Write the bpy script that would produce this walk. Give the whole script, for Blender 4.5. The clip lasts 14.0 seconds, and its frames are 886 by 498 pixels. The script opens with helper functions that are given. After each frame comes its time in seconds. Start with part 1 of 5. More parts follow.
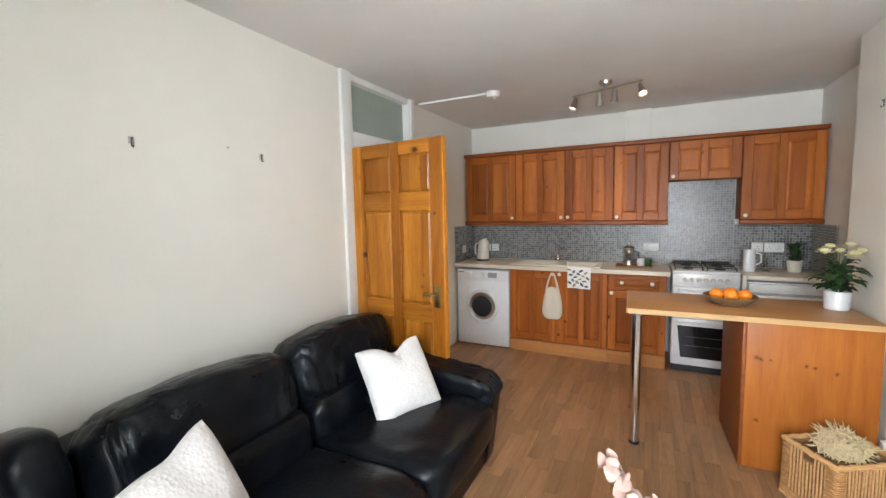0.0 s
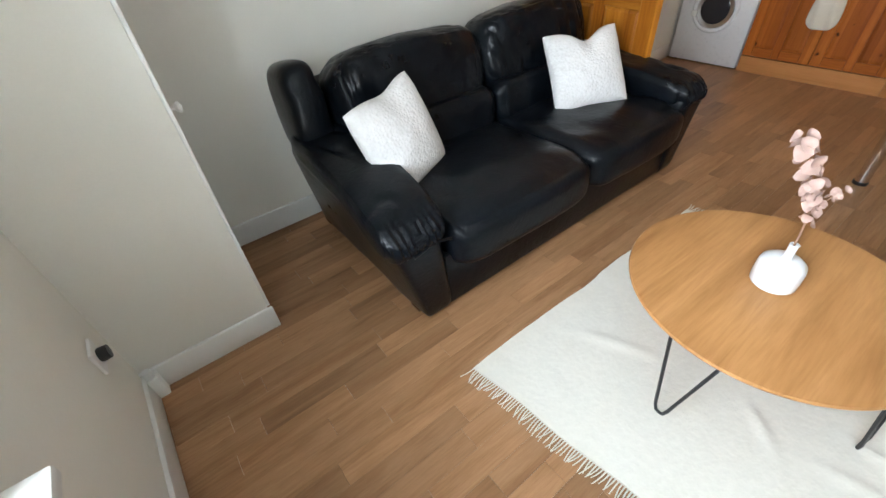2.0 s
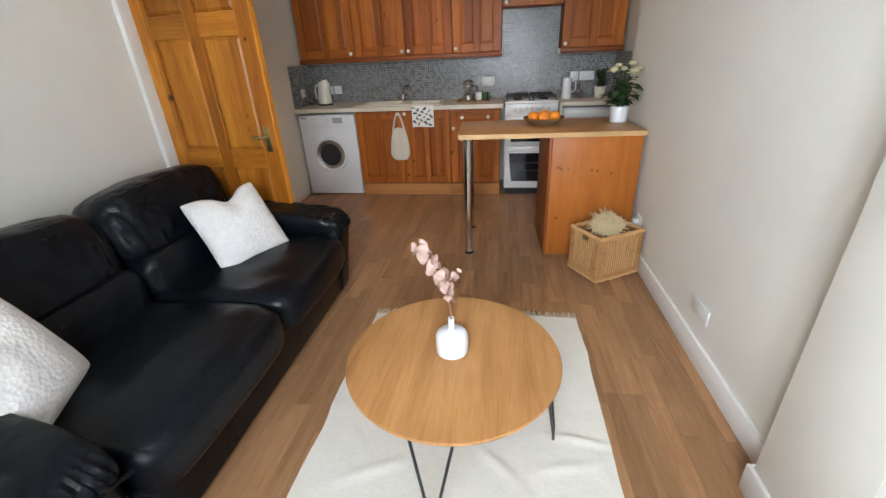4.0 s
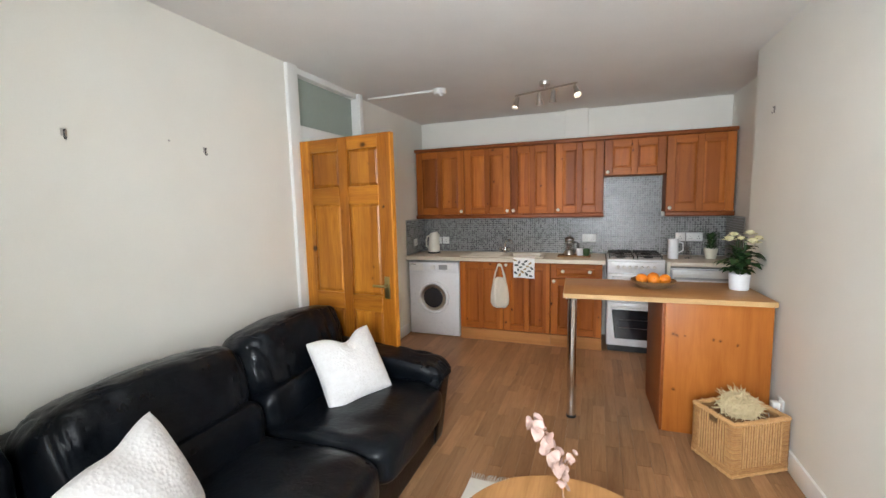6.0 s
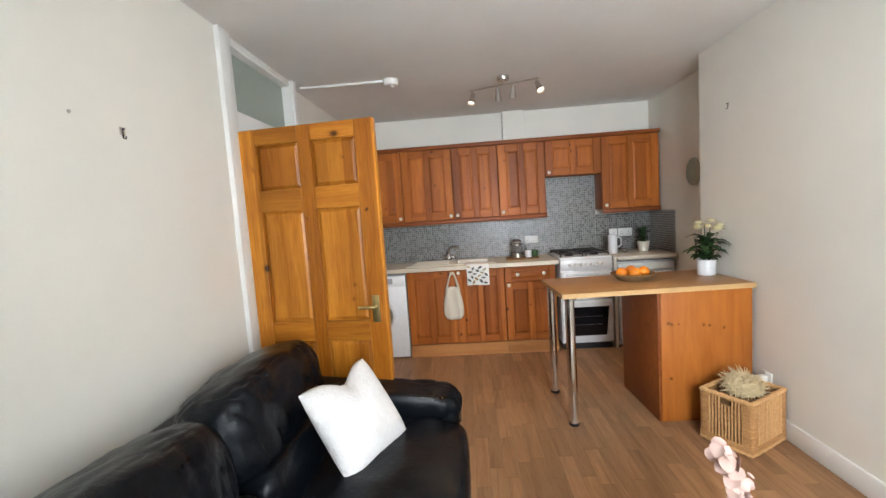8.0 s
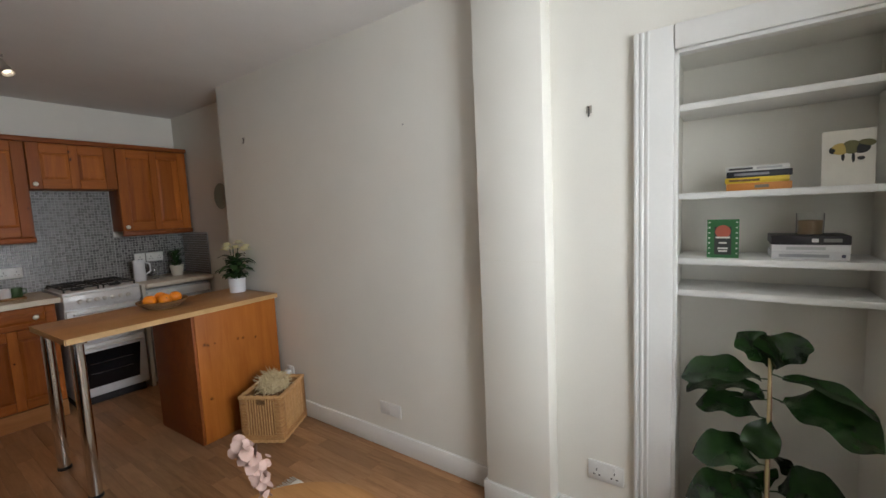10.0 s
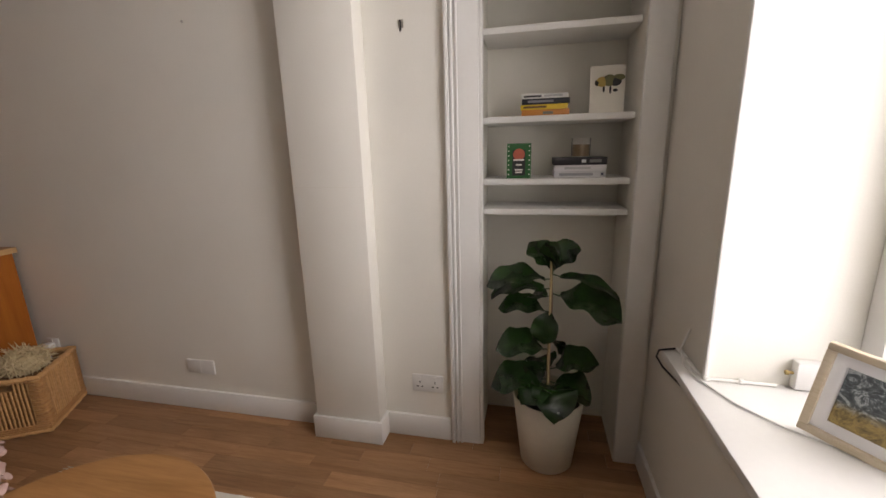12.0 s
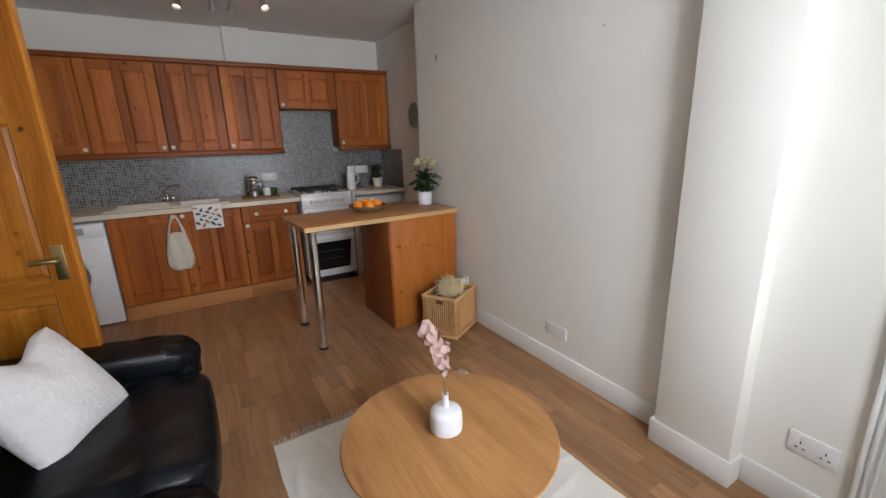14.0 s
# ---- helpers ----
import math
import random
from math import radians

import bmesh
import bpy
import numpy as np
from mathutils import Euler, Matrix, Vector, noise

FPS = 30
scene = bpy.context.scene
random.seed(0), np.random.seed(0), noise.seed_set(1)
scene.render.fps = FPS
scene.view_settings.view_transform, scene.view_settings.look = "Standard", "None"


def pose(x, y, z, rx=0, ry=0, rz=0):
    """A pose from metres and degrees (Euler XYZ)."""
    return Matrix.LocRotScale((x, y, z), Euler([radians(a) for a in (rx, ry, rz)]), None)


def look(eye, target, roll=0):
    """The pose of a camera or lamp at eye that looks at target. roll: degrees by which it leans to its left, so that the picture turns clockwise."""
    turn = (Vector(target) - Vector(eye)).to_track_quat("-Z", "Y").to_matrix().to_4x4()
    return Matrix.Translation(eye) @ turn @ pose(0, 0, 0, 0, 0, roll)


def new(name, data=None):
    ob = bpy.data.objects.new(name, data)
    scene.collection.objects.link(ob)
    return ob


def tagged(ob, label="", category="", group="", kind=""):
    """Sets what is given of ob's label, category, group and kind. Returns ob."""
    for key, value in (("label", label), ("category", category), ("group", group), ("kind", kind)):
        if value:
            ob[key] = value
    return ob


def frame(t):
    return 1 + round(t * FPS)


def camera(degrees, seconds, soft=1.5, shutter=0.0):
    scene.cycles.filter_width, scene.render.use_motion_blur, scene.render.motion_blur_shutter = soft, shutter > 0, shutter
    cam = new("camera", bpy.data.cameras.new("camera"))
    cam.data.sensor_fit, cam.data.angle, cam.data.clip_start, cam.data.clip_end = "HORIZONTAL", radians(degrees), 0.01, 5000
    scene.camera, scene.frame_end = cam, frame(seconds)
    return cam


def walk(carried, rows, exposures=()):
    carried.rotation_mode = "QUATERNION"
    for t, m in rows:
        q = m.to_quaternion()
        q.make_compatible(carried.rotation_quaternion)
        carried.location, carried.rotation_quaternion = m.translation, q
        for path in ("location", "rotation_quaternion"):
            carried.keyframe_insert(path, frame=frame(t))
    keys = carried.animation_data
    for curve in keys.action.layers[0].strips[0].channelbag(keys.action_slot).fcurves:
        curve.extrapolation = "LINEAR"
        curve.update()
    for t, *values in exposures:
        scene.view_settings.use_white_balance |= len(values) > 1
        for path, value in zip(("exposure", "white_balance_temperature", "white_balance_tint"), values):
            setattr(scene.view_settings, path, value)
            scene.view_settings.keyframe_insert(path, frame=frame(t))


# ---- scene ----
cam = camera(94.2, 14.0)
PATH = [
    (0, (-0.028, 0.037, 1.493), (-0.927, 1.815, 1.31), -1.2),
    (0.5, (-0.004, 0.032, 1.441), (-1.309, 1.45, 0.907), -1.7),
    (1, (0.124, 0.017, 1.376), (-1.311, 1.033, 0.422), -3.6),
    (1.5, (0.162, -0.004, 1.313), (-1.197, 0.811, 0.093), -5.3),
    (2, (0.1, -0.047, 1.306), (-1.164, 0.819, 0.02), -5.4),
    (2.5, (0.023, -0.061, 1.328), (-1.073, 1.044, 0.071), -4.5),
    (3, (0.079, 0.017, 1.335), (-0.662, 1.452, 0.156), -3.8),
    (3.5, (0.14, 0.02, 1.336), (-0.237, 1.665, 0.263), -2.6),
    (4, (0.142, 0.007, 1.371), (-0.135, 1.791, 0.512), -2.7),
    (4.2, (0.138, -0.004, 1.391), (-0.15, 1.84, 0.674), -2.1),
    (6.3, (0.006, -0.053, 1.489), (-0.779, 1.776, 1.283), -1.7),
    (6.5, (-0.059, -0.057, 1.47), (-0.905, 1.743, 1.255), -2.0),
    (7, (-0.279, 0.035, 1.438), (-1.249, 1.77, 1.219), -2.5),
    (7.5, (-0.533, 0.121, 1.447), (-1.301, 1.958, 1.254), -2.9),
    (8, (-0.709, 0.179, 1.435), (-0.836, 2.168, 1.262), -3.9),
    (8.5, (-0.774, 0.134, 1.446), (-0.323, 2.076, 1.279), -4.0),
    (9, (-0.751, 0.105, 1.45), (0.118, 1.898, 1.268), -3.1),
    (9.2, (-0.733, 0.101, 1.447), (0.306, 1.806, 1.26), -3.0),
    (11.3, (-0.613, 0.013, 1.394), (1.33, 0.388, 1.105), -2.0),
    (11.5, (-0.608, 0.012, 1.375), (1.33, 0.378, 1.041), -1.8),
    (12, (-0.596, 0.036, 1.331), (1.302, 0.463, 0.867), -1.5),
    (12.5, (-0.607, 0.062, 1.339), (1.215, 0.685, 0.8), -1.6),
    (13, (-0.624, 0.093, 1.358), (1.051, 1.031, 0.798), -1.7),
    (13.5, (-0.658, 0.109, 1.369), (0.751, 1.425, 0.833), -1.7),
    (14, (-0.695, 0.098, 1.395), (0.288, 1.764, 0.885), -1.7),
]
# the clip darkens and warms a little as it turns to the bright window
EXPOSURES = [(0.0, 0.14, 6350, 9), (1.5, -0.1, 6050, 6), (2.5, -0.08, 6100, 7), (4.0, -0.25, 6200, 9), (6.5, 0.1, 6350, 9), (8.0, 0.15, 6350, 9), (8.5, -0.08, 6200, 8), (9.0, -0.45, 6300, 9), (11.3, -1.58, 7100, 18), (12.0, -1.56, 7400, 22), (12.5, -1.37, 7250, 21), (13.0, -0.95, 6900, 18), (13.5, -0.72, 6400, 12), (14.0, -0.70, 6300, 14)]
walk(cam, [(t, look(eye, target, roll)) for t, eye, target, roll in PATH], EXPOSURES)

# ---- world and light ----
world = bpy.data.worlds.new("sky")
scene.world = world
world.use_nodes = True
wn = world.node_tree.nodes
sky = wn.new("ShaderNodeTexSky")
sky.sky_type, sky.sun_disc = "NISHITA", False
sky.sun_elevation, sky.sun_rotation = radians(53), radians(0)
wn["Background"].inputs[1].default_value = 0.1
world.node_tree.links.new(sky.outputs[0], wn["Background"].inputs[0])
sun = new("sun", bpy.data.lights.new("sun", "SUN"))
sun.data.energy, sun.data.angle, sun.data.color = 0.8, radians(12), (1.0, 0.95, 0.88)
sun.matrix_world = look((0, 6, 8), (0, 0, 0))
WINDOW = Matrix.Translation((0, -0.443, 0)) @ Matrix.Rotation(radians(0.7), 4, "Z")
RIGHT = Matrix.Translation((1.062, 0.46, 0))
BAR = Matrix.Translation((-0.145, 2.747, 0)) @ Matrix.Rotation(radians(2.27), 4, "Z")
day = new("window_daylight", bpy.data.lights.new("window_daylight", "AREA"))
day.data.shape, day.data.size, day.data.size_y = "RECTANGLE", 1.0, 1.6
day.data.energy, day.data.color = 80, (0.87, 0.94, 1.0)
day.data.spread = radians(145)
day.matrix_world = WINDOW @ look((0.04, -0.43, 1.51), (0.04, 1.0, 1.46))
# the four halogen spots over the kitchen
SPOT_A, SPOT_B = Vector((-0.622, 3.632, 2.375)), Vector((-0.104, 3.437, 2.375))
SPOT_AIM = ((0.04, (-0.25, -0.35, -1)), (0.41, (0.05, 0.2, -1)), (0.64, (-0.1, 0.1, -1)), (0.97, (0.3, -0.55, -1)))
for f, aim in SPOT_AIM:
    lamp = new("halogen_light", bpy.data.lights.new("halogen_light", "SPOT"))
    lamp.data.energy, lamp.data.color = 8.2, (1.0, 0.66, 0.36)
    lamp.data.spot_size, lamp.data.spot_blend, lamp.data.shadow_soft_size = radians(125), 0.8, 0.02
    eye = SPOT_A.lerp(SPOT_B, f) + Vector(aim).normalized() * 0.095
    lamp.matrix_world = look(eye, eye + Vector(aim))


# ---- mesh helpers ----
def box(bm, x0, x1, y0, y1, z0, z1, bevel=0.0, seg=2):
    m = Matrix.LocRotScale(((x0 + x1) / 2, (y0 + y1) / 2, (z0 + z1) / 2), None, (abs(x1 - x0), abs(y1 - y0), abs(z1 - z0)))
    vs = bmesh.ops.create_cube(bm, size=1, matrix=m)["verts"]
    if bevel:
        es = list({e for v in vs for e in v.link_edges})
        bmesh.ops.bevel(bm, geom=es, offset=bevel, segments=seg, profile=0.5, affect="EDGES")
    return bm


def boxed(*a, **k):
    return box(bmesh.new(), *a, **k)


def tube(bm, pts, r, seg=8, radii=None, close=False):
    pts = [Vector(p) for p in pts]
    rings, n = [], len(pts)
    up = Vector((0.12, 0.34, 0.93)).normalized()
    for i, p in enumerate(pts):
        a, b = pts[max(i - 1, 0)], pts[min(i + 1, n - 1)]
        if close:
            a, b = pts[(i - 1) % n], pts[(i + 1) % n]
        d = (b - a).normalized()
        u = d.cross(up)
        if u.length < 0.05:
            u = d.cross(Vector((1, 0, 0)))
        u.normalize()
        w = d.cross(u)
        rr = radii[i] if radii else r
        rings.append([bm.verts.new(p + (u * math.cos(t) + w * math.sin(t)) * rr) for t in (2 * math.pi * k / seg for k in range(seg))])
    for i in range(n if close else n - 1):
        A, B = rings[i], rings[(i + 1) % n]
        for k in range(seg):
            bm.faces.new((A[k], A[(k + 1) % seg], B[(k + 1) % seg], B[k]))
    if not close:
        bm.faces.new(rings[0][::-1])
        bm.faces.new(rings[-1])
    return bm


def lathe(bm, profile, seg=24, at=(0, 0, 0), rx=1.0, ry=1.0, m=None):
    rings = []
    for r, z in profile:
        rings.append([bm.verts.new((r * rx * math.cos(2 * math.pi * k / seg), r * ry * math.sin(2 * math.pi * k / seg), z)) for k in range(seg)])
    for A, B in zip(rings, rings[1:]):
        for k in range(seg):
            bm.faces.new((A[k], A[(k + 1) % seg], B[(k + 1) % seg], B[k]))
    if profile[0][0] > 1e-5:
        bm.faces.new(rings[0][::-1])
    if profile[-1][0] > 1e-5:
        bm.faces.new(rings[-1])
    vs = [v for ring in rings for v in ring]
    bmesh.ops.transform(bm, matrix=Matrix.Translation(at) @ (m or Matrix()), verts=vs)
    bmesh.ops.remove_doubles(bm, verts=vs, dist=1e-6)
    return bm


def puff(bm, centre, half, p=5.0, n=12, turn=None, shape=None):
    """A stuffed block: a rounded box of n cells a side, bent by shape(u, co) with u in -1..1."""
    tmp = bmesh.new()
    bmesh.ops.create_cube(tmp, size=2)
    bmesh.ops.subdivide_edges(tmp, edges=tmp.edges[:], cuts=n - 1, use_grid_fill=True)
    pp = (p, p, p) if isinstance(p, (int, float)) else p
    h, c, q = Vector(half), Vector(centre), (turn or Matrix())
    for v in tmp.verts:
        u = v.co.copy()
        u = Vector([math.copysign(math.sin(abs(a) * math.pi / 2) ** 0.75, a) for a in u])
        k = sum(abs(a) ** e for a, e in zip(u, pp)) ** (1 / (sum(pp) / 3))
        u = u / k
        co = Vector((u.x * h.x, u.y * h.y, u.z * h.z))
        if shape:
            co = shape(u, co)
        v.co = q @ co + c
    me = bpy.data.meshes.new("puff")
    tmp.to_mesh(me)
    tmp.free()
    bm.from_mesh(me)
    bpy.data.meshes.remove(me)
    return bm


def thing(name, m, label, category, group="", kind=""):
    ob = tagged(new(name), label, category, group, kind)
    ob.matrix_world = m
    ob.empty_display_size = 0.05
    return ob


def place_of(ob):
    return place_of(ob.parent) @ ob.matrix_basis if ob.parent else ob.matrix_basis.copy()


def part(name, bm, material, parent=None, label="", world=False, smooth=40, at=None):
    """Links a bmesh as one mesh object under a thing or a part; world: its points are in the world's axes."""
    if world and parent:
        bm.transform(place_of(parent).inverted())
    if smooth:
        bm.normal_update()
        for f in bm.faces:
            f.smooth = True
        for e in bm.edges:
            if len(e.link_faces) == 2:
                e.smooth = e.calc_face_angle(0) < radians(smooth)
    me = bpy.data.meshes.new(name)
    bm.to_mesh(me)
    bm.free()
    if material:
        me.materials.append(material)
    ob = new(name, me)
    if parent:
        ob.parent = parent
    if at is not None:
        ob.matrix_basis = at if isinstance(at, Matrix) else Matrix.Translation(at)
    if label:
        ob["label"] = label
    return ob


def again(ob, parent, at):
    """Another object on ob's mesh."""
    o = new(ob.name.split(".")[0], ob.data)
    o.parent = parent
    o.matrix_basis = at if isinstance(at, Matrix) else Matrix.Translation(at)
    return o


def single(name, bm, material, label, category, m=None, kind="", group="", smooth=40):
    ob = part(name, bm, material, None, "", False, smooth)
    if m is not None:
        ob.matrix_world = m
    return tagged(ob, label, category, group, kind)


def structure(name, bm, material, label, category="wall", m=None, smooth=30):
    return single(name, bm, material, label, category, m, "structure", "", smooth)


T = Matrix.Translation


def R(deg, axis="Z"):
    return Matrix.Rotation(radians(deg), 4, axis)


# ---- materials ----
class Nodes:
    def __init__(self, name):
        self.m = bpy.data.materials.new(name)
        self.m.use_nodes = True
        self.t = self.m.node_tree
        self.b = self.t.nodes["Principled BSDF"]

    def add(self, kind, ins=(), **props):
        n = self.t.nodes.new(kind)
        for k, v in props.items():
            if k == "operation":
                n.operation = v
            elif k == "blend_type":
                n.blend_type = v
            elif k == "data_type":
                n.data_type = v
            elif k == "feature":
                n.feature = v
        for k, v in dict(ins).items():
            self.to(n.inputs[k], v)
        return n

    def to(self, socket, v):
        if isinstance(v, bpy.types.NodeSocket):
            self.t.links.new(v, socket)
        else:
            socket.default_value = v

    def coords(self, scale=(1, 1, 1), shuffle=True):
        c = self.add("ShaderNodeTexCoord").outputs["Object"]
        if shuffle:
            r = self.add("ShaderNodeObjectInfo").outputs["Random"]
            k = self.add("ShaderNodeMath", {0: r, 1: 31.7}, operation="MULTIPLY").outputs[0]
            c = self.add("ShaderNodeVectorMath", {0: c, 1: k}, operation="ADD").outputs[0]
        return self.add("ShaderNodeMapping", {0: c, 3: scale}).outputs[0]

    def noise(self, vec, scale, detail=3.0, rough=0.55, twist=0.0):
        return self.add("ShaderNodeTexNoise", {"Vector": vec, "Scale": scale, "Detail": detail, "Roughness": rough, "Distortion": twist}).outputs[0]

    def ramp(self, fac, stops):
        n = self.add("ShaderNodeValToRGB", {0: fac})
        e = n.color_ramp.elements
        while len(e) < len(stops):
            e.new(0.5)
        for el, (p, c) in zip(e, stops):
            el.position, el.color = p, (*c, 1) if len(c) == 3 else c
        return n.outputs[0]

    def mix(self, fac, a, b, how="MIX"):
        n = self.add("ShaderNodeMix", data_type="RGBA", blend_type=how)
        self.to(n.inputs[0], fac)
        self.to(n.inputs[6], (*a, 1) if isinstance(a, tuple) else a)
        self.to(n.inputs[7], (*b, 1) if isinstance(b, tuple) else b)
        return n.outputs[2]

    def bump(self, height, strength, dist=0.002, below=None):
        n = self.add("ShaderNodeBump", {"Height": height, "Strength": strength, "Distance": dist})
        if below is not None:
            self.to(n.inputs["Normal"], below)
        self.t.links.new(n.outputs[0], self.b.inputs["Normal"])
        return n.outputs[0]

    def set(self, **k):
        for key, v in k.items():
            name = {"color": "Base Color", "rough": "Roughness", "metal": "Metallic", "coat": "Coat Weight", "coat_rough": "Coat Roughness", "trans": "Transmission Weight",
                    "sheen": "Sheen Weight", "ior": "IOR", "alpha": "Alpha", "emit": "Emission Strength", "glow": "Emission Color", "spec": "Specular IOR Level", "sub": "Subsurface Weight"}[key]
            self.to(self.b.inputs[name], (*v, 1) if isinstance(v, tuple) and len(v) == 3 else v)
        return self


def paint(name, color, rough=0.6, var=0.06, grain=120.0, bump=0.15, coat=0.0, metal=0.0):
    n = Nodes(name)
    v = n.coords()
    big, fine = n.noise(v, 2.3, 4), n.noise(v, grain, 3)
    dark = tuple(c * (1 - var * 2) for c in color)
    lite = tuple(min(1, c * (1 + var)) for c in color)
    c = n.ramp(big, [(0.3, dark), (0.7, lite)])
    c = n.mix(0.25, c, n.ramp(fine, [(0.35, dark), (0.65, lite)]))
    rr = n.add("ShaderNodeMapRange", {0: n.noise(v, 9, 3), 3: rough * 0.85, 4: min(1, rough * 1.15)}).outputs[0]
    n.set(color=c, rough=rr, coat=coat, metal=metal)
    n.bump(fine, bump)
    return n.m


def wood(name, lite, mid, dark, axis="z", scale=1.0, knots=0.0, rough=0.42, coat=0.0, spread=0.3, fine=0.35, island=False, staves=0.0, spots=()):
    """Timber with the grain along one axis of the part, and knots."""
    n = Nodes(name)
    long = {"x": (0.07, 1, 1), "y": (1, 0.07, 1), "z": (1, 1, 0.07)}[axis]
    v = n.coords(long)
    if island:
        k = n.add("ShaderNodeNewGeometry").outputs["Random Per Island"]
        v = n.add("ShaderNodeVectorMath", {0: v, 1: n.add("ShaderNodeMath", {0: k, 1: 31.7}, operation="MULTIPLY").outputs[0]}, operation="ADD").outputs[0]
    rings = n.noise(v, 14 * scale, 3.5, 0.55, 1.1)
    hair = n.noise(v, 150 * scale, 3, 0.6)
    c = n.ramp(rings, [(0.28, dark), (0.46, mid), (0.62, lite), (0.78, mid)])
    c = n.mix(fine, c, n.ramp(hair, [(0.35, dark), (0.6, lite)]), "MULTIPLY" if fine < 0 else "MIX")
    rnd = n.add("ShaderNodeNewGeometry").outputs["Random Per Island"] if island else n.add("ShaderNodeObjectInfo").outputs["Random"]
    tone = n.ramp(rnd, [(0.0, (1 - spread,) * 3), (1.0, (1.0, 1.0, 1.0))])
    c = n.mix(1.0, c, tone, "MULTIPLY")
    if staves:
        # edge-glued boards: each stave has its own tone
        raw = n.add("ShaderNodeTexCoord").outputs["Object"]
        xx = n.add("ShaderNodeMath", {0: n.add("ShaderNodeSeparateXYZ", {0: raw}).outputs[0], 1: 1 / staves}, operation="MULTIPLY").outputs[0]
        cell = n.add("ShaderNodeMath", {0: xx}, operation="FLOOR").outputs[0]
        seed = n.add("ShaderNodeCombineXYZ", {0: cell, 1: rnd}).outputs[0]
        wn_ = n.add("ShaderNodeTexWhiteNoise", {"Vector": seed}).outputs[0]
        c = n.mix(1.0, c, n.ramp(wn_, [(0.0, (0.60, 0.50, 0.40)), (0.35, (0.80, 0.76, 0.70)), (0.65, (1.02, 1.02, 1.02)), (1.0, (1.30, 1.36, 1.5))]), "MULTIPLY")
    wide = n.noise(n.coords(), 3.0, 3)
    c = n.mix(n.ramp(wide, [(0.35, (0.0,) * 3), (0.75, (0.35,) * 3)]), c, dark)
    if knots:
        kv = n.coords({"x": (0.75, 1, 1), "y": (1, 0.75, 1), "z": (1, 1, 0.75)}[axis])
        wob = n.mix(0.06, kv, n.add("ShaderNodeTexNoise", {"Vector": kv, "Scale": 9.0}).outputs[1], "ADD")
        vor = n.add("ShaderNodeTexVoronoi", {"Vector": wob, "Scale": 6.5 * knots})
        pick = n.add("ShaderNodeSeparateColor", {0: vor.outputs[1]})
        few = n.add("ShaderNodeMapRange", {0: pick.outputs[0], 1: 0.30, 2: 0.95, 3: 0.05, 4: 1.25}).outputs[0]
        d = n.add("ShaderNodeMath", {0: vor.outputs[0], 1: few}, operation="DIVIDE").outputs[0]
        halo = n.ramp(d, [(0.09, (0.9,) * 3), (0.22, (0.0,) * 3)])
        core = n.ramp(d, [(0.065, (1.0,) * 3), (0.13, (0.0,) * 3)])
        deep = tuple(q * 0.22 for q in dark)
        c = n.mix(n.add("ShaderNodeMath", {0: halo, 1: 0.55}, operation="MULTIPLY").outputs[0], c, dark)
        c = n.mix(core, c, deep)
    for x, z, r in spots:
        # single dark knots of the panel
        raw = n.add("ShaderNodeTexCoord").outputs["Object"]
        raw = n.mix(0.02, raw, n.add("ShaderNodeTexNoise", {"Vector": raw, "Scale": 30.0}).outputs[1], "ADD")
        flat = n.add("ShaderNodeVectorMath", {0: raw, 1: (1, 0, 1)}, operation="MULTIPLY").outputs[0]
        gap = n.add("ShaderNodeVectorMath", {0: flat, 1: (x + 0.01, 0, z + 0.01)}, operation="DISTANCE").outputs["Value"]
        c = n.mix(n.ramp(gap, [(r * 0.7, (0.85,) * 3), (r * 1.25, (0.35,) * 3), (r * 2.6, (0.0,) * 3)]), c, tuple(q * 0.25 for q in dark))
    rr = n.add("ShaderNodeMapRange", {0: rings, 3: rough * 0.85, 4: rough * 1.2}).outputs[0]
    n.set(color=c, rough=rr, coat=coat, coat_rough=0.25, spec=0.21)
    n.bump(hair, 0.12, 0.001)
    return n.m


def plain(name, color, rough=0.4, metal=0.0, **k):
    n = Nodes(name)
    v = n.coords()
    f = n.noise(v, 35, 3)
    n.set(color=n.ramp(f, [(0.3, tuple(c * 0.955 for c in color)), (0.7, color)]), rough=n.add("ShaderNodeMapRange", {0: f, 3: rough * 0.92, 4: rough * 1.08}).outputs[0], metal=metal, **k)
    return n.m


def leather():
    n = Nodes("black_leather")
    v = n.coords()
    crease, pore = n.noise(v, 26, 4, 0.6, 0.8), n.add("ShaderNodeTexVoronoi", {"Vector": v, "Scale": 420.0}).outputs[0]
    worn = n.noise(v, 5, 5, 0.65)
    n.set(color=n.ramp(worn, [(0.35, (0.0022, 0.0031, 0.0046)), (0.8, (0.0055, 0.0078, 0.0115))]), rough=n.add("ShaderNodeMapRange", {0: worn, 3: 0.24, 4: 0.34}).outputs[0], spec=0.20)
    first = n.bump(pore, 0.12, 0.0008)
    n.bump(crease, 0.40, 0.005, first)
    return n.m


def cloth(name, color, weave=380.0, lump=45.0, strength=0.5, dist=0.004, rough=0.95):
    n = Nodes(name)
    v = n.coords()
    a, b = n.noise(v, lump, 3), n.noise(v, weave, 2)
    n.set(color=n.ramp(a, [(0.3, tuple(c * 0.95 for c in color)), (0.65, color)]), rough=rough, sheen=0.15)
    first = n.bump(b, 0.25, 0.001)
    n.bump(a, strength, dist, first)
    return n.m


def glass(name, color=(1, 1, 1), rough=0.02, ior=1.45):
    n = Nodes(name)
    n.set(color=color, rough=rough, trans=1.0, ior=ior)
    return n.m


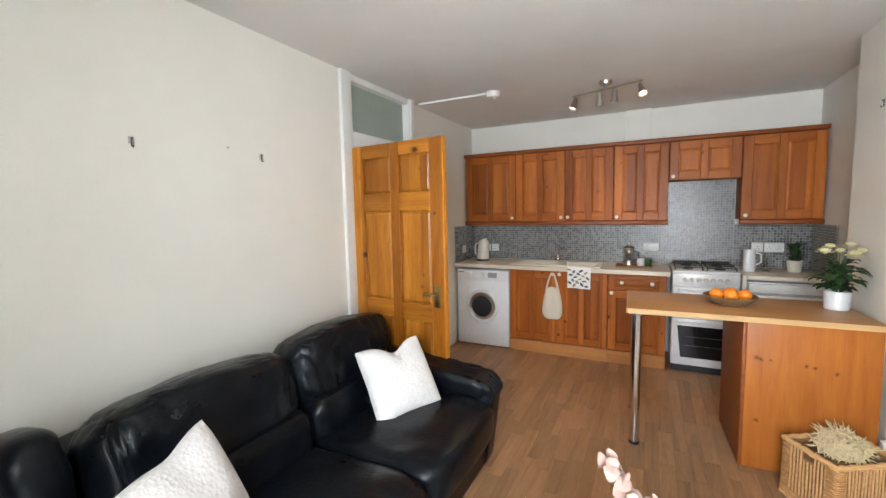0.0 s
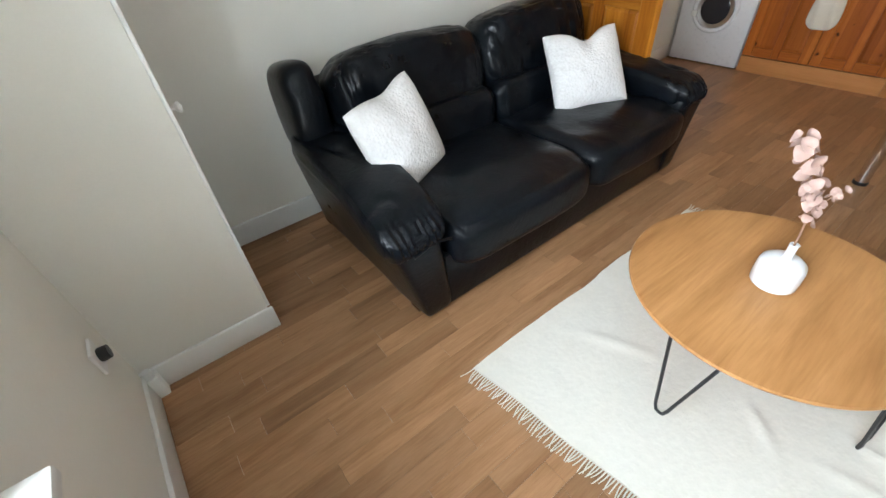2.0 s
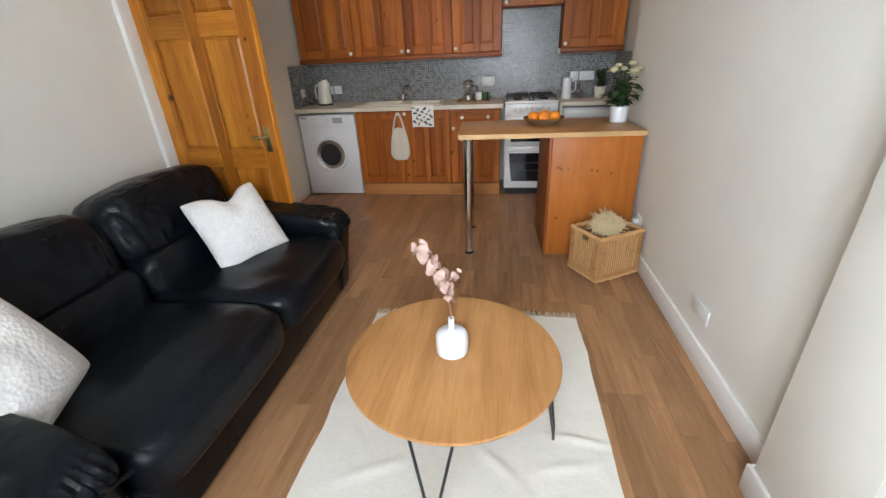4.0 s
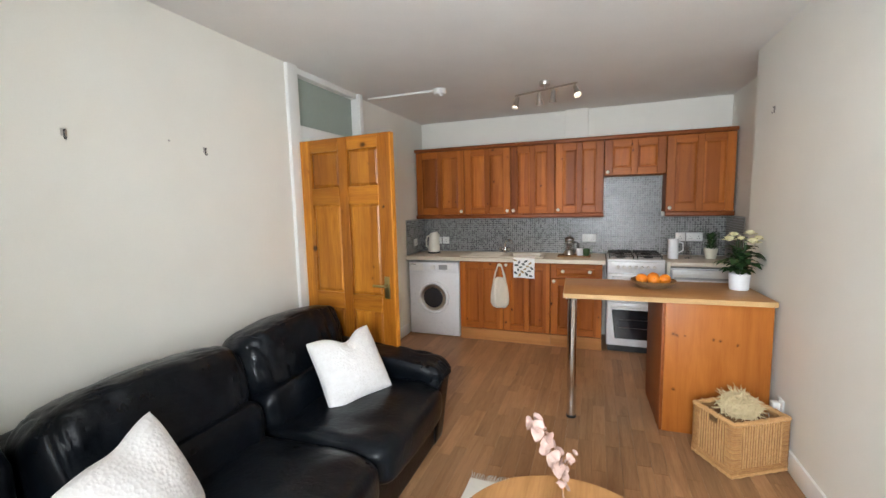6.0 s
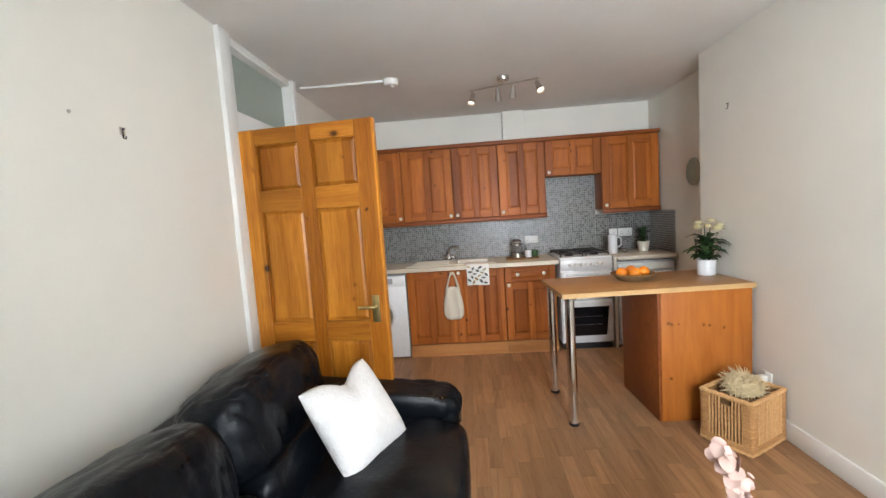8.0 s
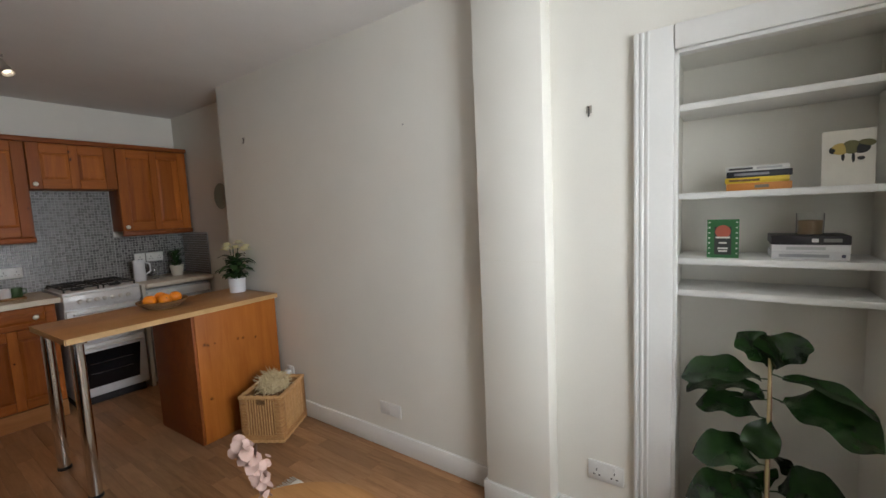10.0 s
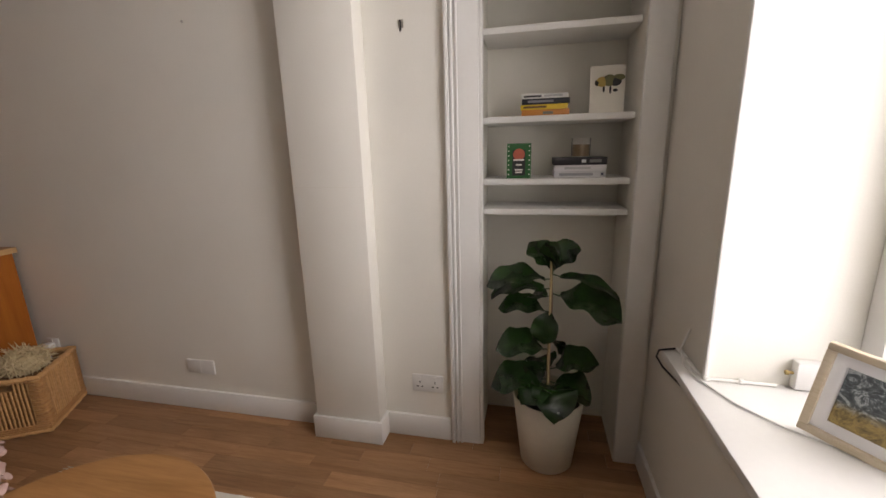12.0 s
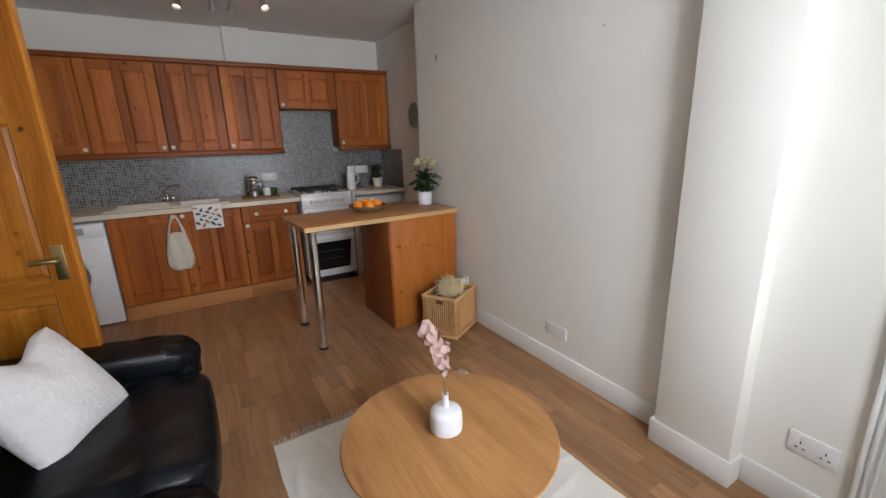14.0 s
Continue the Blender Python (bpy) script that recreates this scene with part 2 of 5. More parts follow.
def leaf_paint(name, a, b, rough=0.45):
    n = Nodes(name)
    v = n.coords()
    n.set(color=n.ramp(n.noise(v, 14, 4), [(0.3, a), (0.7, b)]), rough=rough, spec=0.4)
    n.bump(n.noise(v, 60, 3), 0.3, 0.003)
    return n.m


def glowing(name, color, strength):
    n = Nodes(name)
    n.set(color=color, glow=color, emit=strength)
    return n.m


WALL = paint("cream_emulsion", (0.81, 0.785, 0.715), 0.75, 0.02, 160, 0.12)
CEIL = paint("ceiling_emulsion", (0.80, 0.78, 0.75), 0.85, 0.025, 90, 0.2)
GLOSS = paint("white_gloss_paint", (0.80, 0.79, 0.76), 0.35, 0.02, 60, 0.06)
SAGE = plain("sage_glazing", (0.33, 0.38, 0.33), 0.3)
PINE = wood("honey_pine", (0.47, 0.142, 0.018), (0.385, 0.108, 0.0125), (0.25, 0.060, 0.0075), "z", 0.9, 1.7, 0.46, 0.03, 0.2, 0.2, staves=0.11)
BAR_PINE = wood("bar_pine", (0.45, 0.15, 0.025), (0.39, 0.122, 0.019), (0.30, 0.082, 0.012), "z", 1.0, 0.0, 0.44, 0.05, 0.05, 0.2, spots=((0.664, 0.645, 0.008), (0.682, 0.638, 0.006), (0.728, 0.637, 0.004), (0.88, 0.625, 0.005), (0.918, 0.62, 0.006), (1.01, 0.60, 0.006), (0.675, 0.285, 0.006)))
PINE_X = wood("honey_pine_rail", (0.47, 0.142, 0.018), (0.385, 0.108, 0.0125), (0.26, 0.064, 0.008), "x", 0.9, 1.1, 0.46, 0.03, 0.2)
PLINTH = wood("pale_plinth", (0.50, 0.225, 0.075), (0.44, 0.19, 0.06), (0.36, 0.14, 0.042), "x", 0.9, 0.0, 0.46, 0.0, 0.1, 0.2)
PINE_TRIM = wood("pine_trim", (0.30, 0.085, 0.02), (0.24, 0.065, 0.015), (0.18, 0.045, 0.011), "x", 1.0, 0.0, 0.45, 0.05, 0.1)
DOOR_Z = wood("varnished_door_pine", (0.52, 0.20, 0.020), (0.41, 0.143, 0.012), (0.25, 0.072, 0.007), "z", 0.8, 1.2, 0.38, 0.10, 0.22, staves=0.085)
DOOR_X = wood("varnished_door_rail", (0.50, 0.19, 0.018), (0.40, 0.140, 0.012), (0.25, 0.072, 0.007), "x", 0.8, 0.9, 0.45, 0.08, 0.25)
PLANK = wood("oak_laminate", (0.48, 0.265, 0.135), (0.39, 0.208, 0.099), (0.25, 0.124, 0.055), "y", 1.2, 0.0, 0.30, 0.0, 0.36, 0.28)
PLANK_FAR = wood("oak_laminate_far", (0.48, 0.265, 0.135), (0.39, 0.208, 0.099), (0.25, 0.124, 0.055), "y", 1.2, 0.0, 0.30, 0.0, 0.36, 0.28, True)
SEAM = plain("floor_seam", (0.10, 0.055, 0.03), 0.7)
OAK = wood("oak_veneer", (0.49, 0.25, 0.095), (0.41, 0.20, 0.070), (0.25, 0.11, 0.036), "y", 0.8, 0.0, 0.36, 0.1, 0.1, 0.2)
WORKTOP = wood("wood_effect_worktop", (0.47, 0.25, 0.10), (0.40, 0.20, 0.075), (0.32, 0.15, 0.05), "x", 0.8, 0.0, 0.34, 0.0, 0.1)
EDGE = wood("pale_edging", (0.62, 0.40, 0.19), (0.56, 0.35, 0.16), (0.48, 0.29, 0.13), "x", 1.0, 0.0, 0.4, 0.0, 0.1)
COUNTER = paint("speckled_cream_counter", (0.68, 0.60, 0.48), 0.35, 0.06, 300, 0.03)
LEATHER = leather()
QUILT = Nodes("white_textured_cotton")
qv = QUILT.coords()
QUILT.set(color=QUILT.ramp(QUILT.noise(qv, 40, 3), [(0.3, (0.74, 0.71, 0.69)), (0.65, (0.79, 0.765, 0.75))]), rough=0.95, sheen=0.15)
first = QUILT.bump(QUILT.noise(qv, 420, 2), 0.25, 0.001)
QUILT.bump(QUILT.add("ShaderNodeTexVoronoi", {"Vector": qv, "Scale": 74.0}).outputs[0], 0.55, 0.005, first)
CUSHION = QUILT.m
RUGM = cloth("cream_wool", (0.755, 0.725, 0.655), 500, 60, 0.5, 0.003)
WHITE = plain("white_enamel", (0.80, 0.80, 0.81), 0.28, 0.0, coat=0.3)
FOOT = plain("dark_brown_foot", (0.09, 0.04, 0.018), 0.5)
PLASTIC = plain("white_plastic", (0.78, 0.77, 0.74), 0.35)
CREAMP = plain("cream_plastic", (0.74, 0.70, 0.60), 0.35)
BLACK = plain("black_plastic", (0.015, 0.015, 0.016), 0.4)
IRON = plain("cast_iron", (0.02, 0.02, 0.021), 0.55)
STEELB = plain("black_steel_rod", (0.02, 0.02, 0.022), 0.35)
CHROME = plain("chrome", (0.78, 0.77, 0.76), 0.12, 1.0)
NICKEL = plain("brushed_nickel", (0.55, 0.52, 0.48), 0.3, 1.0)
BRASS = plain("aged_brass", (0.42, 0.32, 0.14), 0.35, 1.0)
DARKGLASS = plain("dark_oven_glass", (0.012, 0.012, 0.014), 0.08)
GLASS = glass("clear_glass")
KNOB = plain("ivory_knob", (0.80, 0.74, 0.62), 0.25)
POTW = plain("white_ceramic", (0.78, 0.78, 0.80), 0.3, 0.0, coat=0.2)

# ---- floor, ceiling, walls ----
H = 2.47
floor = structure("floor", boxed(-3.3, 1.75, -0.95, 4.9, -0.12, -0.006), SEAM, "brown oak laminate plank floor", "floor")
structure("ceiling", boxed(-3.3, 1.75, -0.95, 4.9, H, H + 0.12), CEIL, "plain off-white painted ceiling", "ceiling")
structure("wall_sofa", boxed(-2.09, -1.94, -0.6, 2.30, 0, H), WALL, "cream painted wall behind the black sofa")
bm = boxed(-2.16, -1.995, 3.285, 4.95, 0, H)
structure("wall_kitchen_side", bm, WALL, "cream painted wall beside the washing machine")
structure("wall_kitchen_back", boxed(-2.16, 1.42, 4.765, 4.92, 0, H), WALL, "cream painted wall above kitchen cabinets")
structure("wall_kitchen_right", boxed(1.268, 1.42, 3.39, 4.765, 0, H), WALL, "cream painted wall at the end of the counter")
bm = boxed(-0.36 + 0.085, -0.045, 4.70, 4.764, 2.10, 2.468, bevel=0.003)
box(bm, -0.045, 0.50, 4.715, 4.764, 2.10, 2.325)
structure("duct_boxing", bm, WALL, "painted boxing above the wall cabinets", "boxing")

# right-hand wall, which runs askew, with its chimney pier and shelved alcove
bm = boxed(0, 0.16, -0.208, 2.972, 0, H)
box(bm, 0.16, 0.205, 2.80, 2.972, 0, H)
box(bm, 0, 0.16, -0.785, -0.208, 1.958, H)
box(bm, 0, 0.16, -1.2, -0.785, 0, H)
box(bm, 0.16, 0.40, -1.0, -0.785, 0, 2.1)
box(bm, 0.16, 0.40, -0.208, -0.1, 0, 2.1)
box(bm, 0.16, 0.40, -0.785, -0.208, 1.958, 2.1)
box(bm, 0.30, 0.40, -0.785, -0.208, 0, 1.958)
structure("wall_right", bm, WALL, "cream painted wall with a shelved alcove", "wall", RIGHT)
structure("pier", boxed(-0.092, 0.004, 0.25, 0.569, 0, H, bevel=0.004), WALL, "white painted pier boxed out from the wall", "pier", RIGHT)
bm = boxed(-0.017, 0, 0.585, 2.95, 0, 0.115, bevel=0.005)
structure("baseboard", bm, GLOSS, "white gloss skirting board", "baseboard", RIGHT)
bm = boxed(-0.107, -0.092, 0.236, 0.583, 0, 0.115, bevel=0.004)
box(bm, -0.092, 0, 0.236, 0.25, 0, 0.115, bevel=0.003)
box(bm, -0.092, 0, 0.569, 0.583, 0, 0.115, bevel=0.003)
structure("baseboard", bm, GLOSS, "white gloss skirting round the pier", "baseboard", RIGHT)
structure("baseboard", boxed(-0.017, 0, -0.074, 0.236, 0, 0.115, bevel=0.005), GLOSS, "white gloss skirting board", "baseboard", RIGHT)
bm = boxed(-0.016, 0.002, -0.208, -0.076, 0, 2.045, bevel=0.004)
box(bm, -0.030, -0.016, -0.094, -0.078, 0, 2.04, bevel=0.004)
box(bm, -0.024, -0.016, -0.110, -0.099, 0, 2.04, bevel=0.003)
box(bm, -0.022, -0.016, -0.128, -0.119, 0, 2.04, bevel=0.002)
box(bm, -0.012, 0.03, -0.222, -0.208, 0, 1.958, bevel=0.003)
box(bm, -0.022, 0.002, -0.875, -0.208, 1.958, 2.045, bevel=0.006)
box(bm, -0.012, 0.03, -0.785, -0.208, 1.944, 1.958, bevel=0.003)
box(bm, -0.022, 0.002, -0.875, -0.785, 0, 1.958, bevel=0.006)
structure("trim", bm, GLOSS, "white gloss architrave round the shelved alcove", "trim", RIGHT)

# window wall
bm = boxed(-2.1, -0.47, -0.42, 0, 0, H)
box(bm, 0.553, 1.75, -0.42, 0, 0, H)
box(bm, -0.47, 0.553, -0.42, 0, 0, 0.672)
box(bm, -0.47, 0.553, -0.42, 0, 2.32, H)
structure("wall_window", bm, WALL, "cream painted wall round a deep window", "wall", WINDOW)
sill = structure("window_sill", boxed(-0.505, 0.735, -0.36, 0.062, 0.672, 0.70, bevel=0.006), GLOSS, "white gloss painted deep window sill", "sill", WINDOW)
structure("trim", boxed(0.543, 0.56, -0.004, 0.008, 0.70, 2.32, bevel=0.003), GLOSS, "white corner bead on the window reveal", "trim", WINDOW)
window = thing("window_1", WINDOW @ T((0.0415, -0.36, 0.70)), "white framed window with clear glass", "window", "", "structure")
for nm, b in (("frame", (-0.5115, -0.445, -0.05, 0.02, 0, 1.62)), ("frame", (0.445, 0.5115, -0.05, 0.02, 0, 1.62)), ("frame", (-0.445, 0.445, -0.05, 0.02, 0, 0.07)), ("frame", (-0.445, 0.445, -0.05, 0.02, 1.55, 1.62)), ("mullion", (-0.03, 0.03, -0.05, 0.02, 0.07, 1.55))):
    part(nm, boxed(*b, bevel=0.004), GLOSS, window)
for x0, x1 in ((-0.445, -0.03), (0.03, 0.445)):
    pane = part("pane", boxed(x0, x1, -0.03, -0.024, 0.07, 1.55), GLASS, window)
    pane.visible_shadow = False
structure("baseboard", boxed(-1.25, 1.24, 0, 0.015, 0, 0.105, bevel=0.004), GLOSS, "white gloss skirting below the window", "baseboard", WINDOW)

# corner cupboard beside the window
structure("wall_cupboard", boxed(-1.94, -1.272, -0.56, 0.012, 0, H, bevel=0.003), WALL, "cream painted boxed-in corner cupboard", "wall")
cup = thing("door_2", T((-1.6, 0.012, 0)), "white painted cupboard door with a small knob", "door", "", "structure")
part("leaf", boxed(-0.30, 0.326, 0.0, 0.012, 0.112, 2.1, bevel=0.002), GLOSS, cup)
part("knob", lathe(bmesh.new(), [(0.006, 0), (0.006, 0.012), (0.015, 0.02), (0.016, 0.028), (0.0, 0.034)], 14, (0.27, 0.012, 0.905), m=R(-90, "X")), GLOSS, cup)
structure("baseboard", boxed(-1.272, -1.257, -0.49, 0.028, 0, 0.11, bevel=0.004), GLOSS, "white gloss skirting on the corner cupboard", "baseboard")
structure("baseboard", boxed(-1.94, -1.924, 0.03, 2.30, 0, 0.12, bevel=0.004), GLOSS, "white gloss skirting behind the sofa", "baseboard")
structure("baseboard", boxed(-1.995, -1.98, 3.29, 4.2, 0, 0.12, bevel=0.004), GLOSS, "white gloss skirting beside the washing machine", "baseboard")

# doorway in the sofa wall, its transom light and the hall beyond
bm = boxed(-2.08, -1.915, 2.30, 2.405, 0, H, bevel=0.004)
box(bm, -2.08, -1.93, 3.20, 3.285, 0, H, bevel=0.004)
box(bm, -1.93, -1.915, 3.205, 3.265, 0, H, bevel=0.003)
box(bm, -2.08, -1.94, 2.405, 3.20, 1.965, 2.075, bevel=0.004)
box(bm, -2.08, -1.94, 2.405, 3.20, 2.425, H, bevel=0.004)
structure("door_frame", bm, GLOSS, "white gloss door frame with a transom", "door frame")
structure("window_2", boxed(-2.02, -2.0, 2.405, 3.20, 2.075, 2.425), SAGE, "sage green obscured transom pane above the door", "window")
bm = boxed(-3.3, -3.2, 1.9, 4.0, 0, H)
box(bm, -3.2, -2.09, 1.9, 2.0, 0, H)
box(bm, -3.2, -2.16, 3.6, 3.7, 0, H)
structure("wall_hall", bm, WALL, "plain cream wall of the hall")


# ---- panelled doors ----
def panel_leaf(name, w, h, t, cols, rows, stile, mats, parent, at, proud=0.35, label=""):
    """A framed leaf in the plane y = 0 (front towards -y), with raised panels at rows of (z0, z1) and cols of (x0, x1)."""
    mz, mx = mats
    xs = [0.0] + [c for col in cols for c in col] + [w]
    leaf = part(name, boxed(xs[0], xs[1], 0, t, 0, h, bevel=0.003, seg=1), mz, parent, label, at=at)
    for a, b in list(zip(xs[::2], xs[1::2]))[1:]:
        part("stile", boxed(a, b, 0, t, 0, h, bevel=0.003, seg=1), mz, leaf)
    zs = [0.0] + [c for r in rows for c in r] + [h]
    for x0, x1 in cols:
        for a, b in zip(zs[::2], zs[1::2]):
            part("rail", boxed(x0, x1, 0.0006, t - 0.0006, a, b, bevel=0.003, seg=1), mx, leaf)
        for a, b in rows:
            d = min(0.021, (x1 - x0) * 0.16)
            bm = boxed(x0, x1, t * 0.45, t * 0.75, a, b)
            q = [bm.verts.new(p) for p in ((x0 + 0.004, t * 0.45, a + 0.004), (x1 - 0.004, t * 0.45, a + 0.004), (x1 - 0.004, t * 0.45, b - 0.004), (x0 + 0.004, t * 0.45, b - 0.004))]
            r = [bm.verts.new(p) for p in ((x0 + d, t * 0.2, a + d), (x1 - d, t * 0.2, a + d), (x1 - d, t * 0.2, b - d), (x0 + d, t * 0.2, b - d))]
            for k in range(4):
                bm.faces.new((q[k], q[(k + 1) % 4], r[(k + 1) % 4], r[k]))
            bm.faces.new(r)
            part("panel", bm, mz, leaf, smooth=0)
    return leaf


DOOR = T((-1.925, 2.425, 0.008)) @ R(-6.5)
door = thing("door_1", DOOR, "varnished knotty pine six-panel door standing open", "door", "", "structure")
leaf = panel_leaf("leaf", 0.775, 1.94, 0.04, [(0.105, 0.35), (0.425, 0.67)], [(0.22, 0.775), (0.885, 1.495), (1.612, 1.855)], 0.1, (DOOR_Z, DOOR_X), door, T((0, -0.04, 0)))
bm = boxed(0.695, 0.735, -0.006, 0, 0.875, 1.02, bevel=0.002)
part("lock_plate", bm, BRASS, leaf, "aged brass lock plate")
bm = tube(bmesh.new(), [(0.715, 0, 0.965), (0.715, -0.045, 0.965), (0.705, -0.05, 0.965), (0.635, -0.05, 0.963)], 0.008, 10)
part("handle", bm, BRASS, leaf, "aged brass lever handle")


# ---- kitchen ----
knob_mesh = None


def knob(parent, x, z, y=0.0):
    global knob_mesh
    if knob_mesh is None:
        bm = lathe(bmesh.new(), [(0.007, 0), (0.006, 0.012), (0.016, 0.018), (0.018, 0.026), (0.012, 0.033), (0.0, 0.035)], 14, m=R(90, "X"))
        knob_mesh = part("knob", bm, KNOB, parent, "ivory round knob", at=(x, y, z))
        return knob_mesh
    o = again(knob_mesh, parent, (x, y, z))
    o["label"] = "ivory round knob"
    return o


def wall_cabinet(x0, x1, z0, z1, knob_at, label, yf=4.50):
    w, h = x1 - x0, z1 - z0
    c = thing("wall_cabinet", T((x0, yf, z0)), label, "cabinet", "pine wall cabinets")
    part("body", boxed(0.001, w - 0.001, 0.021, 4.762 - yf, 0, h, bevel=0.002), PINE, c)
    s = 0.075
    d = panel_leaf("door", w - 0.006, h - 0.004, 0.021, [(s, w / 2 - 0.032), (w / 2 + 0.026, w - s - 0.006)], [(s, h - s - 0.004)], s, (PINE, PINE_X), c, T((0.003, 0, 0.002)))
    knob(d, 0.03 if knob_at == "l" else w - 0.036, 0.035)
    return c


UZ0, UZ1 = 1.365, 2.095
wall_cabinet(-1.97, -1.372, UZ0, UZ1, "r", "honey pine wall cabinet with a two-panel door")
wall_cabinet(-1.37, -0.842, UZ0, UZ1, "r", "honey pine wall cabinet with a two-panel door")
wall_cabinet(-0.84, -0.367, UZ0, UZ1, "l", "honey pine wall cabinet with a two-panel door")
wall_cabinet(-0.365, 0.115, UZ0, UZ1, "l", "honey pine wall cabinet with a two-panel door")
wall_cabinet(0.117, 0.678, 1.735, UZ1, "l", "short honey pine cabinet above the cooker")
wall_cabinet(0.68, 1.25, UZ0, UZ1, "l", "honey pine wall cabinet at the end")
bm = boxed(-1.98, 1.255, 4.478, 4.55, UZ1, UZ1 + 0.038, bevel=0.008)
single("cornice", bm, PINE_TRIM, "dark pine cornice along the wall cabinets", "cornice")
for x0, x1 in ((-1.98, 0.117), (0.678, 1.255)):
    single("pelmet", boxed(x0, x1, 4.492, 4.53, UZ0 - 0.045, UZ0, bevel=0.008), PINE_TRIM, "pine light pelmet below the wall cabinets", "pelmet")

BF = 4.205


def base_cabinet(x0, x1, doors, drawer, label):
    w = x1 - x0
    c = thing("base_cabinet", T((x0, BF, 0)), label, "cabinet", "pine base cabinets")
    part("body", boxed(0.001, w - 0.001, 0.0216, 0.55, 0.125, 0.868, bevel=0.002), PINE, c)
    part("plinth", boxed(0, w, 0.008, 0.03, 0, 0.122), PLINTH, c, "pale pine plinth")
    top = 0.862
    if drawer:
        dr = panel_leaf("drawer", w - 0.006, 0.145, 0.021, [(0.06, w - 0.066)], [(0.035, 0.11)], 0.05, (PINE_X, PINE_X), c, T((0.003, 0, top - 0.145)))
        knob(dr, 0.12, 0.075, 0.0)
        knob(dr, w - 0.12, 0.075, 0.0)
        top -= 0.15
    n = len(doors)
    for i, k in enumerate(doors):
        dw = w / n
        s = 0.07
        d = panel_leaf("door", dw - 0.006, top - 0.13, 0.021, [(s, dw / 2 - 0.03), (dw / 2 + 0.024, dw - s - 0.006)], [(s, top - 0.13 - s)], s, (PINE, PINE_X), c, T((i * dw + 0.003, 0, 0.13)))
        knob(d, 0.032 if k == "l" else dw - 0.038, top - 0.13 - 0.022)
    return c


base_cabinet(-1.352, -0.382, "rl", False, "honey pine sink cabinet with two doors")
base_cabinet(-0.38, 0.115, "l", True, "honey pine cabinet with a drawer over a door")
bm = boxed(-1.985, -0.86, 4.175, 4.755, 0.872, 0.91)
box(bm, -0.50, 0.14, 4.175, 4.755, 0.872, 0.91)
box(bm, -0.86, -0.50, 4.175, 4.30, 0.872, 0.91)
box(bm, -0.86, -0.50, 4.64, 4.755, 0.872, 0.91)
single("worktop", bm, COUNTER, "cream speckled laminate kitchen worktop", "worktop")
single("worktop", boxed(0.70, 1.258, 4.175, 4.755, 0.872, 0.91, bevel=0.006), COUNTER, "short cream worktop beside the cooker", "worktop")

# mosaic splashback, thin strips set proud of the grout
TILE = Nodes("mosaic_tile")
isl = TILE.add("ShaderNodeNewGeometry").outputs["Random Per Island"]
TILE.set(color=TILE.ramp(isl, [(0.0, (0.115, 0.112, 0.11)), (0.6, (0.150, 0.146, 0.143)), (1.0, (0.20, 0.195, 0.19))]), metal=0.15, rough=TILE.add("ShaderNodeMapRange", {0: isl, 3: 0.18, 4: 0.4}).outputs[0])
TILEB = Nodes("brown_mosaic_tile")
isl = TILEB.add("ShaderNodeNewGeometry").outputs["Random Per Island"]
TILEB.set(color=TILEB.ramp(isl, [(0.0, (0.09, 0.065, 0.05)), (1.0, (0.17, 0.125, 0.10))]), rough=0.3)
GROUT = plain("grey_grout", (0.37, 0.36, 0.345), 0.8)


def mosaic(name, spans, m, material, label, pitch=0.0232):
    """Tiles in the local xz plane, facing -y; spans of (x0, x1, z0, z1)."""
    verts, faces = [], []
    bm = bmesh.new()
    for x0, x1, z0, z1 in spans:
        box(bm, x0, x1, 0.0, 0.006, z0, z1)
        for k in range(int((z1 - z0) / pitch)):
            a, e = x0 + 0.001, z0 + k * pitch + 0.0015
            h = pitch - 0.0036
            while a < x1 - 0.012:
                s, d = min(0.0198, x1 - a - 0.001), random.uniform(-0.0006, 0.0006)
                o = len(verts)
                verts += [(a, 0, e), (a + s, 0, e), (a + s, 0, e + h), (a, 0, e + h)]
                verts += [(a + 0.0008, -0.002 + d, e + 0.001), (a + s - 0.0008, -0.002 - d, e + 0.001), (a + s - 0.0008, -0.002 + d, e + h - 0.001), (a + 0.0008, -0.002 - d, e + h - 0.001)]
                faces += [(o + 4, o + 5, o + 6, o + 7)] + [(o + q, o + (q + 1) % 4, o + 4 + (q + 1) % 4, o + 4 + q) for q in range(4)]
                a += s + 0.0034
    back = structure(name, bm, GROUT, label, "splashback", m)
    me = bpy.data.meshes.new("mosaic_tiles")
    me.from_pydata(verts, [], faces)
    me.materials.append(material)
    t = new("mosaic_tiles", me)
    t.parent = back
    t["kind"] = "stuff"
    return back


mosaic("splashback", [(-1.994, 0.118, 0.912, 1.318), (0.118, 0.678, 0.80, 1.733), (0.678, 1.26, 0.912, 1.318)], T((0, 4.757, 0)), TILE.m, "grey mosaic tile splashback")
mosaic("splashback", [(-0.53, -0.005, 0.912, 1.318)], T((-1.987, 4.75, 0)) @ R(90), TILE.m, "grey mosaic tile return beside the kettle")
mosaic("splashback", [(0.005, 0.53, 0.912, 1.318)], T((1.254, 4.75, 0)) @ R(-90), TILEB.m, "brown-grey mosaic tile return at the counter's end")

# ---- sofa ----
def crumple(co, amount, scale):
    return amount * noise.noise(co * scale)


